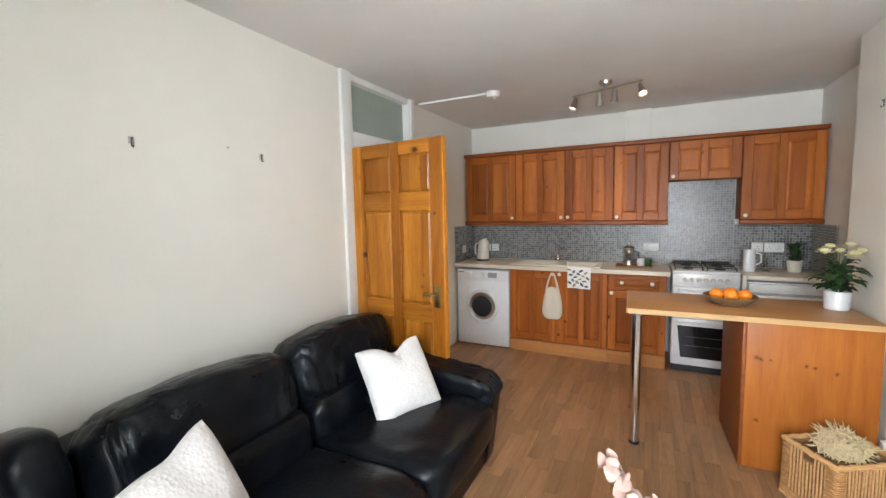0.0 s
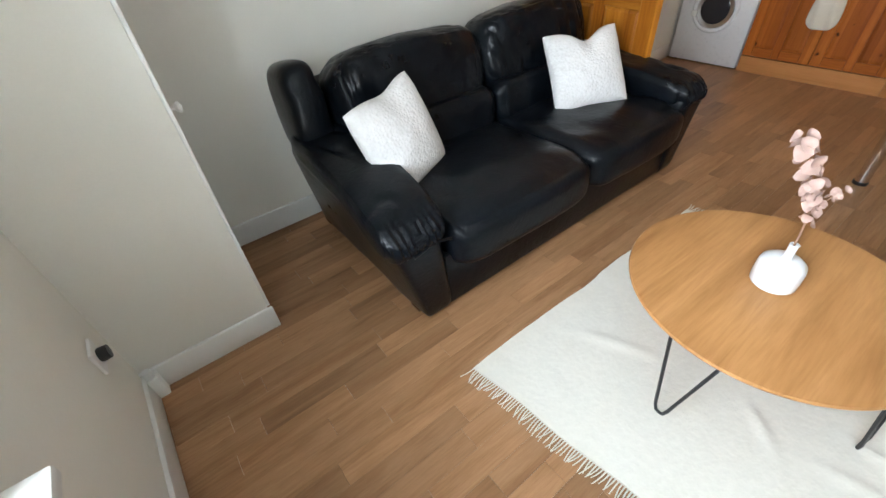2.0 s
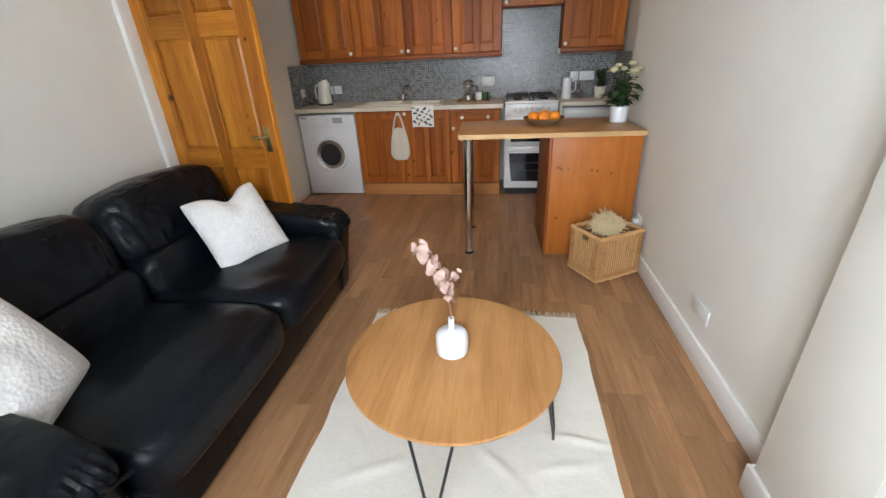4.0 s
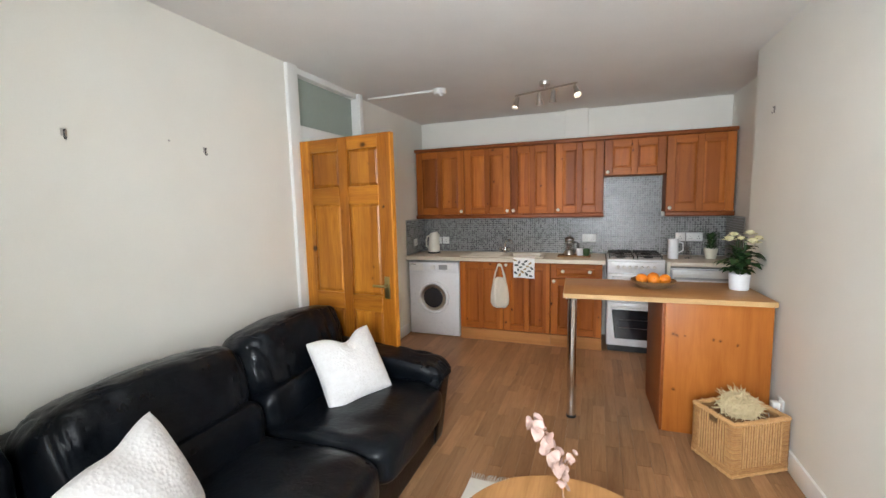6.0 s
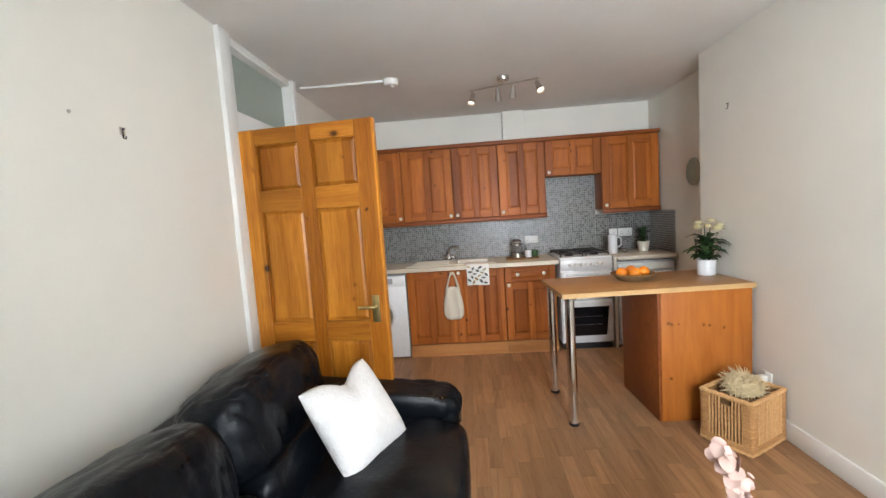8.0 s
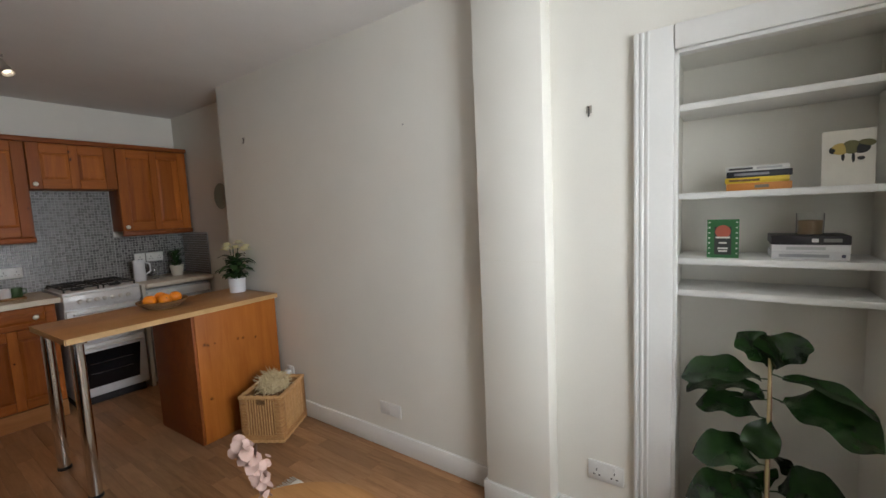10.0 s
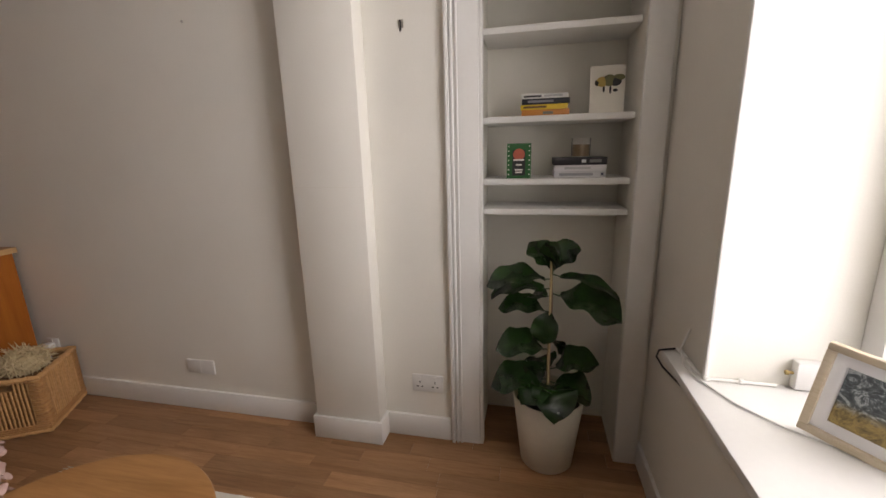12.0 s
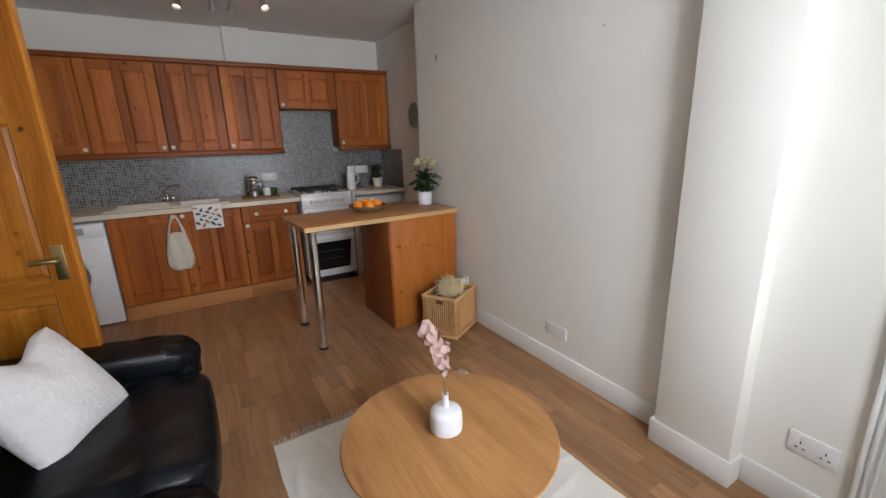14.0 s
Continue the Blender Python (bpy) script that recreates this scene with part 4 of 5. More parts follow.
for x, y, z, s in ((-0.078, -0.04, 0.325, 0.047), (0.045, -0.06, 0.31, 0.052), (0.055, 0.03, 0.36, 0.044), (-0.035, 0.03, 0.35, 0.042), (-0.02, -0.065, 0.335, 0.036), (0.09, -0.01, 0.33, 0.04)):
    bm = bmesh.new()
    for ring, tilt, cnt in ((1.0, 0.25, 8), (0.95, 0.9, 7), (0.85, 2.0, 6), (0.7, 5.0, 4)):
        for q in range(cnt):
            t = 2 * math.pi * q / cnt + ring
            d = Vector((math.cos(t), math.sin(t), tilt)).normalized()
            blade(bm, (x, y, z), Vector((x, y, z)) + d * s * ring, s * 0.95, 0.1, n=5)
    part("flower", bm, PETAL, flower, "cream open flower", smooth=80)

# ---- wicker basket with a straw bundle ----
WICKER = wood("honey_wicker", (0.74, 0.45, 0.21), (0.62, 0.35, 0.145), (0.40, 0.20, 0.075), "x", 4.0, 0.0, 0.5, 0.0, 0.1, 0.5)
WICKER_DARK = wood("brown_wicker", (0.46, 0.25, 0.10), (0.35, 0.18, 0.07), (0.20, 0.095, 0.034), "x", 4.0, 0.0, 0.6, 0.0, 0.1, 0.5)
WICKER_BOUND = wood("tan_wicker", (0.62, 0.34, 0.14), (0.50, 0.255, 0.095), (0.28, 0.13, 0.045), "x", 4.0, 0.0, 0.5, 0.0, 0.1, 0.5)
BK = Matrix.Translation((0.744, 2.386, 0)) @ R(30.5)
basket = thing("wicker_basket", BK, "honey-coloured woven wicker basket with cut handles", "basket")
BW, BD, BH = 0.34, 0.265, 0.31


def woven(bm, o, ex, ez, w, h, out, nx, nz, hole=None):
    o, ex, ez, out = Vector(o), Vector(ex), Vector(ez), Vector(out)
    sx, sz = 5, 3
    for inner in (0, 1):
        g = []
        for j in range(nz * sz + 1):
            row = []
            for i in range(nx * sx + 1):
                u, v = i / (nx * sx), j / (nz * sz)
                k = math.sin(math.pi * nx * u) * (1 if int(v * nz - 1e-6) % 2 else -1) * abs(math.sin(math.pi * nz * v)) ** 0.5
                row.append(bm.verts.new(o + ex * (u * w) + ez * (v * h) + out * ((0.003 * k - 0.004) * (1 - 2 * inner) - 0.014 * inner)))
            g.append(row)
        for j in range(nz * sz):
            for i in range(nx * sx):
                u, v = (i + 0.5) / (nx * sx), (j + 0.5) / (nz * sz)
                if hole and abs(u - 0.5) < hole[0] and hole[1] < v < hole[2]:
                    continue
                q = (g[j][i], g[j][i + 1], g[j + 1][i + 1], g[j + 1][i])
                bm.faces.new(q[::-1] if inner else q)
    return bm


hole = (0.11, 0.83, 0.93)
part("side", woven(bmesh.new(), (0, 0, 0.01), (1, 0, 0), (0, 0, 1), BW, BH - 0.02, (0, -1, 0), 13, 20, None), WICKER_DARK, basket, "brown woven backing", smooth=60)
part("side", woven(bmesh.new(), (BW, BD, 0.01), (-1, 0, 0), (0, 0, 1), BW, BH - 0.02, (0, 1, 0), 13, 20, None), WICKER_DARK, basket, "brown woven backing", smooth=60)
part("side", woven(bmesh.new(), (0, BD, 0.01), (0, -1, 0), (0, 0, 1), BD, BH - 0.02, (-1, 0, 0), 10, 20, hole), WICKER_DARK, basket, "brown woven backing", smooth=60)
part("side", woven(bmesh.new(), (BW, 0, 0.01), (0, 1, 0), (0, 0, 1), BD, BH - 0.02, (1, 0, 0), 10, 20, hole), WICKER_DARK, basket, "brown woven backing", smooth=60)
part("bottom", boxed(0, BW, 0, BD, 0.004, 0.014), WICKER, basket)
for z, r in ((BH - 0.008, 0.013), (0.014, 0.012)):
    pts = []
    for (ax, ay), (bx, by) in zip(((0, 0), (BW, 0), (BW, BD), (0, BD)), ((BW, 0), (BW, BD), (0, BD), (0, 0))):
        pts += [(ax + (bx - ax) * q / 14, ay + (by - ay) * q / 14, z + 0.003 * math.sin(q * 2.2)) for q in range(14)]
    part("rim", tube(bmesh.new(), pts, r, 8, radii=[r * (1 + 0.12 * math.sin(q * 2.9)) for q in range(len(pts))], close=True), WICKER, basket)
# upright canes over the backing, bound corners and a bound foot
rng = random.Random(12)
for (ox, oy), (ex, ey), length, slot in (((0, 0), (1, 0), BW, False), ((BW, BD), (-1, 0), BW, False), ((0, BD), (0, -1), BD, True), ((BW, 0), (0, 1), BD, True)):
    n = int((length - 0.09) / 0.0165)
    for k in range(n + 1):
        u = 0.045 + (length - 0.09) * k / n
        top = BH - 0.016
        if slot and abs(u / length - 0.5) < 0.13:
            top = 0.01 + 0.83 * (BH - 0.02)
        x, y = ox + ex * u + ey * 0.003, oy + ey * u - ex * 0.003
        pts = [(x + ex * rng.uniform(-0.0015, 0.0015), y + ey * rng.uniform(-0.0015, 0.0015), 0.05 + (top - 0.05) * q / 4) for q in range(5)]
        part("cane", tube(bmesh.new(), pts, 0.0042, 6, radii=[0.0041 + rng.uniform(-0.0006, 0.0008) for q in range(5)]), WICKER, basket)
for (x, y), (sx, sy) in (((0, 0), (1, 1)), ((BW, 0), (-1, 1)), ((BW, BD), (-1, -1)), ((0, BD), (1, -1))):
    for q in range(24):
        z, w = 0.03 + 0.0111 * q, 0.04 + rng.uniform(-0.003, 0.003)
        o = 0.004 + 0.0015 * (q % 2)
        bm = tube(bmesh.new(), [(x + sx * w, y - sy * o, z), (x + sx * 0.012, y - sy * (o + 0.002), z), (x - sx * o * 0.6, y - sy * o * 0.6, z + 0.001), (x - sx * (o + 0.002), y + sy * 0.012, z), (x - sx * o, y + sy * w, z)], 0.0056, 6)
        part("corner_binding", bm, WICKER_BOUND, basket, smooth=60)
for q in range(3):
    z, o = 0.03 + 0.0105 * q, 0.005
    part("foot_binding", tube(bmesh.new(), [(-o, -o, z), (BW * 0.5, -o - 0.002, z), (BW + o, -o, z), (BW + o + 0.002, BD * 0.5, z), (BW + o, BD + o, z), (BW * 0.5, BD + o + 0.002, z), (-o, BD + o, z), (-o - 0.002, BD * 0.5, z)], 0.0056, 6, close=True), WICKER_BOUND, basket)
STRAW = plain("pale_straw", (0.66, 0.53, 0.32), 0.8)
straw = thing("straw_bundle", BK @ T((0.155, 0.122, 0.306)), "loose pale straw wreath lying in the wicker basket", "straw wreath")
rng = random.Random(3)
for k in range(290):
    d = Vector((rng.gauss(0, 1), rng.gauss(0, 1), abs(rng.gauss(0, 0.9)))).normalized()
    c = Vector((d.x * 0.098, d.y * 0.088, 0.004 + d.z * 0.088)) * rng.uniform(0.72, 1.0)
    s = d.cross(Vector((rng.gauss(0, 1), rng.gauss(0, 1), rng.gauss(0, 1)))).normalized()
    l = rng.uniform(0.022, 0.058)
    pts = [c - s * l - d * 0.008, c - s * l * 0.3 + d * rng.uniform(0.004, 0.012), c + s * l * 0.5 + d * rng.uniform(0.006, 0.018), c + s * l + d * rng.uniform(-0.006, 0.055)]
    part("straw", tube(bmesh.new(), pts, 0.0022, 5, radii=[0.0014, 0.0028, 0.003, 0.0012]), STRAW, straw)
part("core", puff(bmesh.new(), (0, 0, 0.002), (0.076, 0.068, 0.070), 2.4, 14, None, lambda u, co: co * (1 + 0.25 * noise.noise(co * 60))), STRAW, straw)
part("filling", boxed(-0.14, 0.14, -0.11, 0.11, -0.285, -0.016, bevel=0.03), WICK, straw)

# ---- appliances ----
wm = thing("washing_machine", T((-1.962, 4.205, 0)), "white front-loading washing machine under the worktop", "washing machine")
part("body", boxed(0, 0.598, 0.0, 0.53, 0.012, 0.848, bevel=0.008), WHITE, wm)
part("control_panel", boxed(0.004, 0.594, -0.008, 0.0, 0.735, 0.842, bevel=0.006), WHITE, wm)
part("detergent_drawer", boxed(0.02, 0.18, -0.013, -0.008, 0.75, 0.83, bevel=0.004), PLASTIC, wm)
part("display", boxed(0.37, 0.47, -0.011, -0.008, 0.765, 0.82), plain("grey_display", (0.36, 0.36, 0.37), 0.3), wm)
part("dial", lathe(bmesh.new(), [(0.028, 0), (0.026, 0.018), (0.0, 0.02)], 20, (0.30, -0.008, 0.79), m=R(90, "X")), PLASTIC, wm)
part("brand_mark", boxed(0.025, 0.09, -0.0145, -0.013, 0.815, 0.823), BLACK, wm)
WC = (0.298, 0.0, 0.445)
ring = part("door_ring", lathe(bmesh.new(), [(0.188, 0.0), (0.186, 0.016), (0.176, 0.028), (0.156, 0.026), (0.149, 0.016), (0.147, 0.0)], 48, WC, m=R(90, "X")), WHITE, wm, "white round door surround")
part("door_glass", lathe(bmesh.new(), [(0.148, 0.004), (0.12, 0.0164), (0.09, 0.0265), (0.06, 0.0335), (0.03, 0.0376), (0.0, 0.039)], 40, WC, m=R(90, "X")), plain("porthole_glass", (0.03, 0.03, 0.034), 0.07, spec=0.5), ring, "dark domed door glass")
part("seal", lathe(bmesh.new(), [(0.1475, 0.0165), (0.1455, 0.019), (0.1435, 0.0175)], 40, WC, m=R(90, "X")), NICKEL, ring, "bright metal seal ring")
part("handle", boxed(0.115, 0.165, -0.034, -0.022, 0.375, 0.425, bevel=0.008), PLASTIC, ring)
for x in (0.05, 0.55):
    for y in (0.05, 0.48):
        part("foot", lathe(bmesh.new(), [(0.02, 0), (0.02, 0.014)], 12, (x, y, 0)), BLACK, wm)

ck = thing("gas_cooker", T((0.158, 4.195, 0)), "white freestanding gas cooker with black pan supports", "cooker")
CWD = 0.496
part("body", boxed(0, CWD, 0.02, 0.555, 0.07, 0.905, bevel=0.004), WHITE, ck)
part("plinth", boxed(0.015, CWD - 0.015, 0.06, 0.52, 0, 0.07), BLACK, ck)
part("hob", boxed(-0.002, CWD + 0.002, 0.012, 0.557, 0.905, 0.925, bevel=0.005), WHITE, ck)
part("fascia", boxed(0.0, CWD, 0.0, 0.02, 0.80, 0.902, bevel=0.005), WHITE, ck)
for k in range(7):
    part("knob", lathe(bmesh.new(), [(0.017, 0), (0.016, 0.014), (0.011, 0.024), (0.0, 0.025)], 16, (0.095 + 0.052 * k, 0.0, 0.85), m=R(90, "X")), PLASTIC, ck)
grill = part("grill_door", boxed(0.006, CWD - 0.006, -0.006, 0.02, 0.515, 0.785, bevel=0.006), WHITE, ck)
part("grill_window", boxed(0.06, CWD - 0.06, -0.008, -0.005, 0.548, 0.715), DARKGLASS, grill)
part("handle", tube(bmesh.new(), [(0.05, -0.006, 0.755), (0.05, -0.035, 0.757), (CWD - 0.05, -0.035, 0.757), (CWD - 0.05, -0.006, 0.755)], 0.009, 10), WHITE, grill)
oven = part("oven_door", boxed(0.006, CWD - 0.006, -0.006, 0.02, 0.09, 0.50, bevel=0.006), WHITE, ck)
bm = bmesh.new()
lo, hi = [], []
for y, acc in ((-0.0095, lo), (-0.005, hi)):
    for x, z in ((0.075, 0.15), (CWD - 0.075, 0.15), (CWD - 0.045, 0.435), (0.045, 0.435)):
        acc.append(bm.verts.new((x, y, z)))
bm.faces.new(lo)
for k in range(4):
    bm.faces.new((lo[k], hi[k], hi[(k + 1) % 4], lo[(k + 1) % 4]))
part("oven_window", bm, DARKGLASS, oven, "dark trapezoid oven window", smooth=0)
for z in (0.26, 0.34):
    part("shelf_bar", tube(bmesh.new(), [(0.11, -0.0105, z), (CWD - 0.11, -0.0105, z)], 0.0015, 6), NICKEL, oven)
part("handle", tube(bmesh.new(), [(0.04, -0.006, 0.467), (0.04, -0.038, 0.470), (CWD - 0.04, -0.038, 0.470), (CWD - 0.04, -0.006, 0.467)], 0.010, 10), WHITE, oven)
for x in (0.125, 0.37):
    sup = part("pan_support", tube(bmesh.new(), [(x - 0.105, 0.05, 0.952), (x + 0.105, 0.05, 0.952), (x + 0.105, 0.52, 0.952), (x - 0.105, 0.52, 0.952)], 0.006, 6, close=True), IRON, ck, "black cast pan support")
    part("bar", tube(bmesh.new(), [(x, 0.05, 0.955), (x, 0.52, 0.955)], 0.005, 6), IRON, sup)
    for y in (0.16, 0.285, 0.41):
        part("bar", tube(bmesh.new(), [(x - 0.105, y, 0.955), (x + 0.105, y, 0.955)], 0.005, 6), IRON, sup)
    for px, py in ((-0.105, 0.05), (0.105, 0.05), (0.105, 0.52), (-0.105, 0.52)):
        part("stub", tube(bmesh.new(), [(x + px, py, 0.924), (x + px, py, 0.953)], 0.006, 6), IRON, sup)
    for y in (0.16, 0.41):
        part("burner", lathe(bmesh.new(), [(0.042, 0.924), (0.042, 0.934), (0.032, 0.936), (0.032, 0.944), (0.0, 0.946)], 20, (x, y, 0)), IRON, ck)
single("filler_strip", boxed(0.672, 0.70, 4.215, 4.70, 0.0, 0.905), CREAMP, "narrow cream filler strip beside the cooker", "filler strip")
fr = thing("undercounter_fridge", T((0.715, 4.225, 0)), "white under-counter fridge beside the cooker", "fridge")
part("body", boxed(0, 0.535, 0.04, 0.52, 0.015, 0.845, bevel=0.006), WHITE, fr)
part("door", boxed(0.002, 0.533, 0.0, 0.038, 0.05, 0.745, bevel=0.010), WHITE, fr)
part("top_panel", boxed(0.002, 0.533, 0.0, 0.038, 0.75, 0.835, bevel=0.008), PLASTIC, fr)
part("grip", boxed(0.02, 0.515, -0.002, 0.002, 0.748, 0.765, bevel=0.001), plain("grey_grip", (0.42, 0.42, 0.43), 0.4), fr)
for x in (0.05, 0.48):
    part("foot", lathe(bmesh.new(), [(0.018, 0), (0.018, 0.018)], 12, (x, 0.08, 0)), BLACK, fr)
    part("foot", lathe(bmesh.new(), [(0.018, 0), (0.018, 0.018)], 12, (x, 0.47, 0)), BLACK, fr)

# ---- sink, tap and things on the worktop ----
CT = 0.91
sink = thing("sink", T((-1.36, 4.25, CT)), "cream inset kitchen sink with a ridged drainer", "sink")
bm = boxed(0.0, 0.50, 0.0, 0.43, 0.0005, 0.010, bevel=0.004)
part("drainer", bm, CREAMP, sink)
for k in range(7):
    part("ridge", boxed(0.06, 0.44, 0.07 + 0.05 * k, 0.078 + 0.05 * k, 0.009, 0.013, bevel=0.0015), CREAMP, sink)
bm = bmesh.new()
loops = []
for inset, zz in ((0.0, 0.0005), (0.0, 0.010), (0.045, 0.010), (0.055, 0.004), (0.075, -0.14)):
    x0, x1, y0, y1 = 0.50 + inset * 0.4, 0.90 - inset, inset, 0.43 - inset
    loops.append([bm.verts.new(p) for p in ((x0, y0, zz), (x1, y0, zz), (x1, y1, zz), (x0, y1, zz))])
for a, b in zip(loops, loops[1:]):
    for k in range(4):
        bm.faces.new((a[k], a[(k + 1) % 4], b[(k + 1) % 4], b[k]))
bm.faces.new(loops[-1])
part("bowl", bm, CREAMP, sink)
tap = thing("mixer_tap", T((-0.935, 4.63, CT + 0.010)), "chrome kitchen mixer tap behind the sink", "tap")
part("body", lathe(bmesh.new(), [(0.026, 0), (0.026, 0.008), (0.020, 0.015), (0.020, 0.06), (0.014, 0.072), (0.0, 0.075)], 20), CHROME, tap)
part("spout", tube(bmesh.new(), [(0, 0, 0.06), (0.005, -0.01, 0.11), (0.03, -0.05, 0.145), (0.075, -0.11, 0.155), (0.105, -0.15, 0.145), (0.11, -0.155, 0.125)], 0.011, 12), CHROME, tap)
for sx in (-1, 1):
    part("handle", lathe(bmesh.new(), [(0.008, 0), (0.009, 0.018), (0.02, 0.024), (0.019, 0.045), (0.0, 0.05)], 14, (sx * 0.015, 0, 0.04), m=R(90 * sx, "Y")), CHROME, tap)

kettle = thing("kettle", T((-1.775, 4.53, CT)), "cream cordless jug kettle on the worktop", "kettle")
part("base", lathe(bmesh.new(), [(0.075, 0), (0.078, 0.006), (0.072, 0.018), (0.0, 0.019)], 28), BLACK, kettle)
bm = lathe(bmesh.new(), [(0.070, 0.02), (0.072, 0.03), (0.066, 0.10), (0.058, 0.17), (0.054, 0.215), (0.045, 0.232), (0.0, 0.237)], 32)
for v in bm.verts:
    if v.co.z > 0.15:
        v.co.z += (v.co.x + 0.05) * 0.28 * (v.co.z - 0.15) / 0.08
part("jug", bm, CREAMP, kettle)
part("handle", tube(bmesh.new(), [(-0.05, 0, 0.205), (-0.085, 0, 0.20), (-0.10, 0, 0.15), (-0.095, 0, 0.08), (-0.068, 0, 0.06)], 0.010, 10), CREAMP, kettle)
part("spout", tube(bmesh.new(), [(0.045, 0, 0.18), (0.07, 0, 0.225)], 0.014, 10, radii=[0.022, 0.010]), CREAMP, kettle)

HOLE = plain("socket_slot", (0.02, 0.02, 0.02), 0.6)


def wall_socket(m, gangs, label, blank=False, w=0.0, h=0.086):
    """A plate on a wall, facing the local -y."""
    w = w or (0.086 if gangs == 1 else 0.146)
    s = thing("wall_socket", m, label, "socket")
    part("plate", boxed(-w / 2, w / 2, -0.010, 0, -h / 2, h / 2, bevel=0.004), PLASTIC, s)
    if blank:
        part("seam", boxed(-0.001, 0.001, -0.0105, -0.009, -h / 2 + 0.004, h / 2 - 0.004), GLOSS, s)
        return s
    for g in range(gangs):
        x = 0 if gangs == 1 else (-0.036, 0.036)[g]
        for dx, dz, sw, sh in ((0, 0.012, 0.004, 0.011), (-0.011, -0.010, 0.009, 0.005), (0.011, -0.010, 0.009, 0.005)):
            part("slot", boxed(x + dx - sw / 2, x + dx + sw / 2, -0.0108, -0.009, dz - sh / 2 - 0.006, dz + sh / 2 - 0.006), HOLE, s)
        part("rocker", boxed(x - 0.006, x + 0.006, -0.0135, -0.009, 0.022, 0.036, bevel=0.002), PLASTIC, s)
    return s


KW = 4.7535
wall_socket(T((-1.80, KW, 1.045)), 1, "white single switch plate on the mosaic tiles")
wall_socket(T((-1.70, KW, 1.045)), 1, "white single socket on the mosaic tiles")
wall_socket(T((-1.983, 4.45, 1.045)) @ R(90), 1, "white fused switch on the tiled return")
wall_socket(T((-0.02, KW, 1.085)), 2, "white double socket above the worktop")
wall_socket(T((0.985, KW, 1.10)), 2, "white double socket beside the herb pot")
wall_socket(T((0.86, KW, 1.10)), 1, "white single switch beside the double socket")
wall_socket(RIGHT @ T((0, 0.037, 0.285)) @ R(-90), 2, "white double power socket above the skirting")
wall_socket(RIGHT @ T((0, 1.276, 0.252)) @ R(-90), 2, "white blank double plate on the cream wall", True, 0.165, 0.078)
plug = wall_socket(RIGHT @ T((0, 2.27, 0.295)) @ R(-90), 1, "white single socket with a plug beside the basket")
part("plug", boxed(-0.024, 0.024, -0.05, -0.010, -0.03, 0.022, bevel=0.008), PLASTIC, plug)

board = single("serving_board", boxed(-0.33, 0.0, 4.38, 4.56, CT, CT + 0.016, bevel=0.005), WICK, "dark wooden serving board on the worktop", "board")
caf = thing("cafetiere", T((-0.215, 4.48, CT + 0.016)), "glass and steel coffee press on the board", "coffee press")
part("glass_body", lathe(bmesh.new(), [(0.0, 0.004), (0.045, 0.004), (0.046, 0.16), (0.044, 0.16), (0.043, 0.008), (0.0, 0.008)], 24), GLASS, caf)
part("frame", lathe(bmesh.new(), [(0.048, 0), (0.048, 0.045), (0.0468, 0.045), (0.0468, 0.0)], 24), NICKEL, caf)
part("band", lathe(bmesh.new(), [(0.048, 0.125), (0.048, 0.142), (0.0468, 0.142), (0.0468, 0.125)], 24), NICKEL, caf)
part("lid", lathe(bmesh.new(), [(0.049, 0.160), (0.049, 0.168), (0.035, 0.182), (0.006, 0.188), (0.004, 0.21), (0.011, 0.214), (0.010, 0.226), (0.0, 0.228)], 20), NICKEL, caf)
part("handle", tube(bmesh.new(), [(0.047, 0, 0.135), (0.085, 0, 0.13), (0.088, 0, 0.06), (0.047, 0, 0.035)], 0.007, 8), BLACK, caf)
for x, mm, lab in ((-0.105, POTW, "small white mug on the serving board"), (-0.045, GREEN, "small dark green pot on the serving board")):
    mug = thing("mug", T((x, 4.44, CT + 0.016)), lab, "mug")
    part("cup", lathe(bmesh.new(), [(0.0, 0.0), (0.030, 0.0), (0.035, 0.01), (0.036, 0.07), (0.033, 0.07), (0.031, 0.012), (0.0, 0.01)], 20), mm, mug)
    part("handle", tube(bmesh.new(), [(0.034, 0, 0.058), (0.055, 0, 0.052), (0.055, 0, 0.026), (0.034, 0, 0.018)], 0.005, 8), mm, mug)
jug = thing("jug", T((0.755, 4.47, CT)), "tall white ceramic jug on the worktop", "jug")
part("body", lathe(bmesh.new(), [(0.0, 0), (0.045, 0), (0.048, 0.02), (0.044, 0.12), (0.046, 0.19), (0.043, 0.19), (0.041, 0.12), (0.0, 0.11)], 24), POTW, jug)
part("handle", tube(bmesh.new(), [(0.044, 0, 0.165), (0.085, 0, 0.15), (0.085, 0, 0.08), (0.046, 0, 0.055)], 0.007, 8), POTW, jug)
single("drinking_glass", lathe(bmesh.new(), [(0.0, 0), (0.028, 0), (0.033, 0.12), (0.0315, 0.12), (0.027, 0.006), (0.0, 0.006)], 20), GLASS, "clear drinking glass beside the jug", "glass", T((0.885, 4.50, CT)))
herb = thing("herb_plant", T((1.085, 4.53, CT)), "bushy green herb in a pale pot", "plant")
part("pot", lathe(bmesh.new(), [(0.0, 0), (0.045, 0), (0.060, 0.10), (0.057, 0.10), (0.052, 0.085), (0.0, 0.085)], 24), CREAMP, herb, "pale ceramic pot")
rng = random.Random(21)
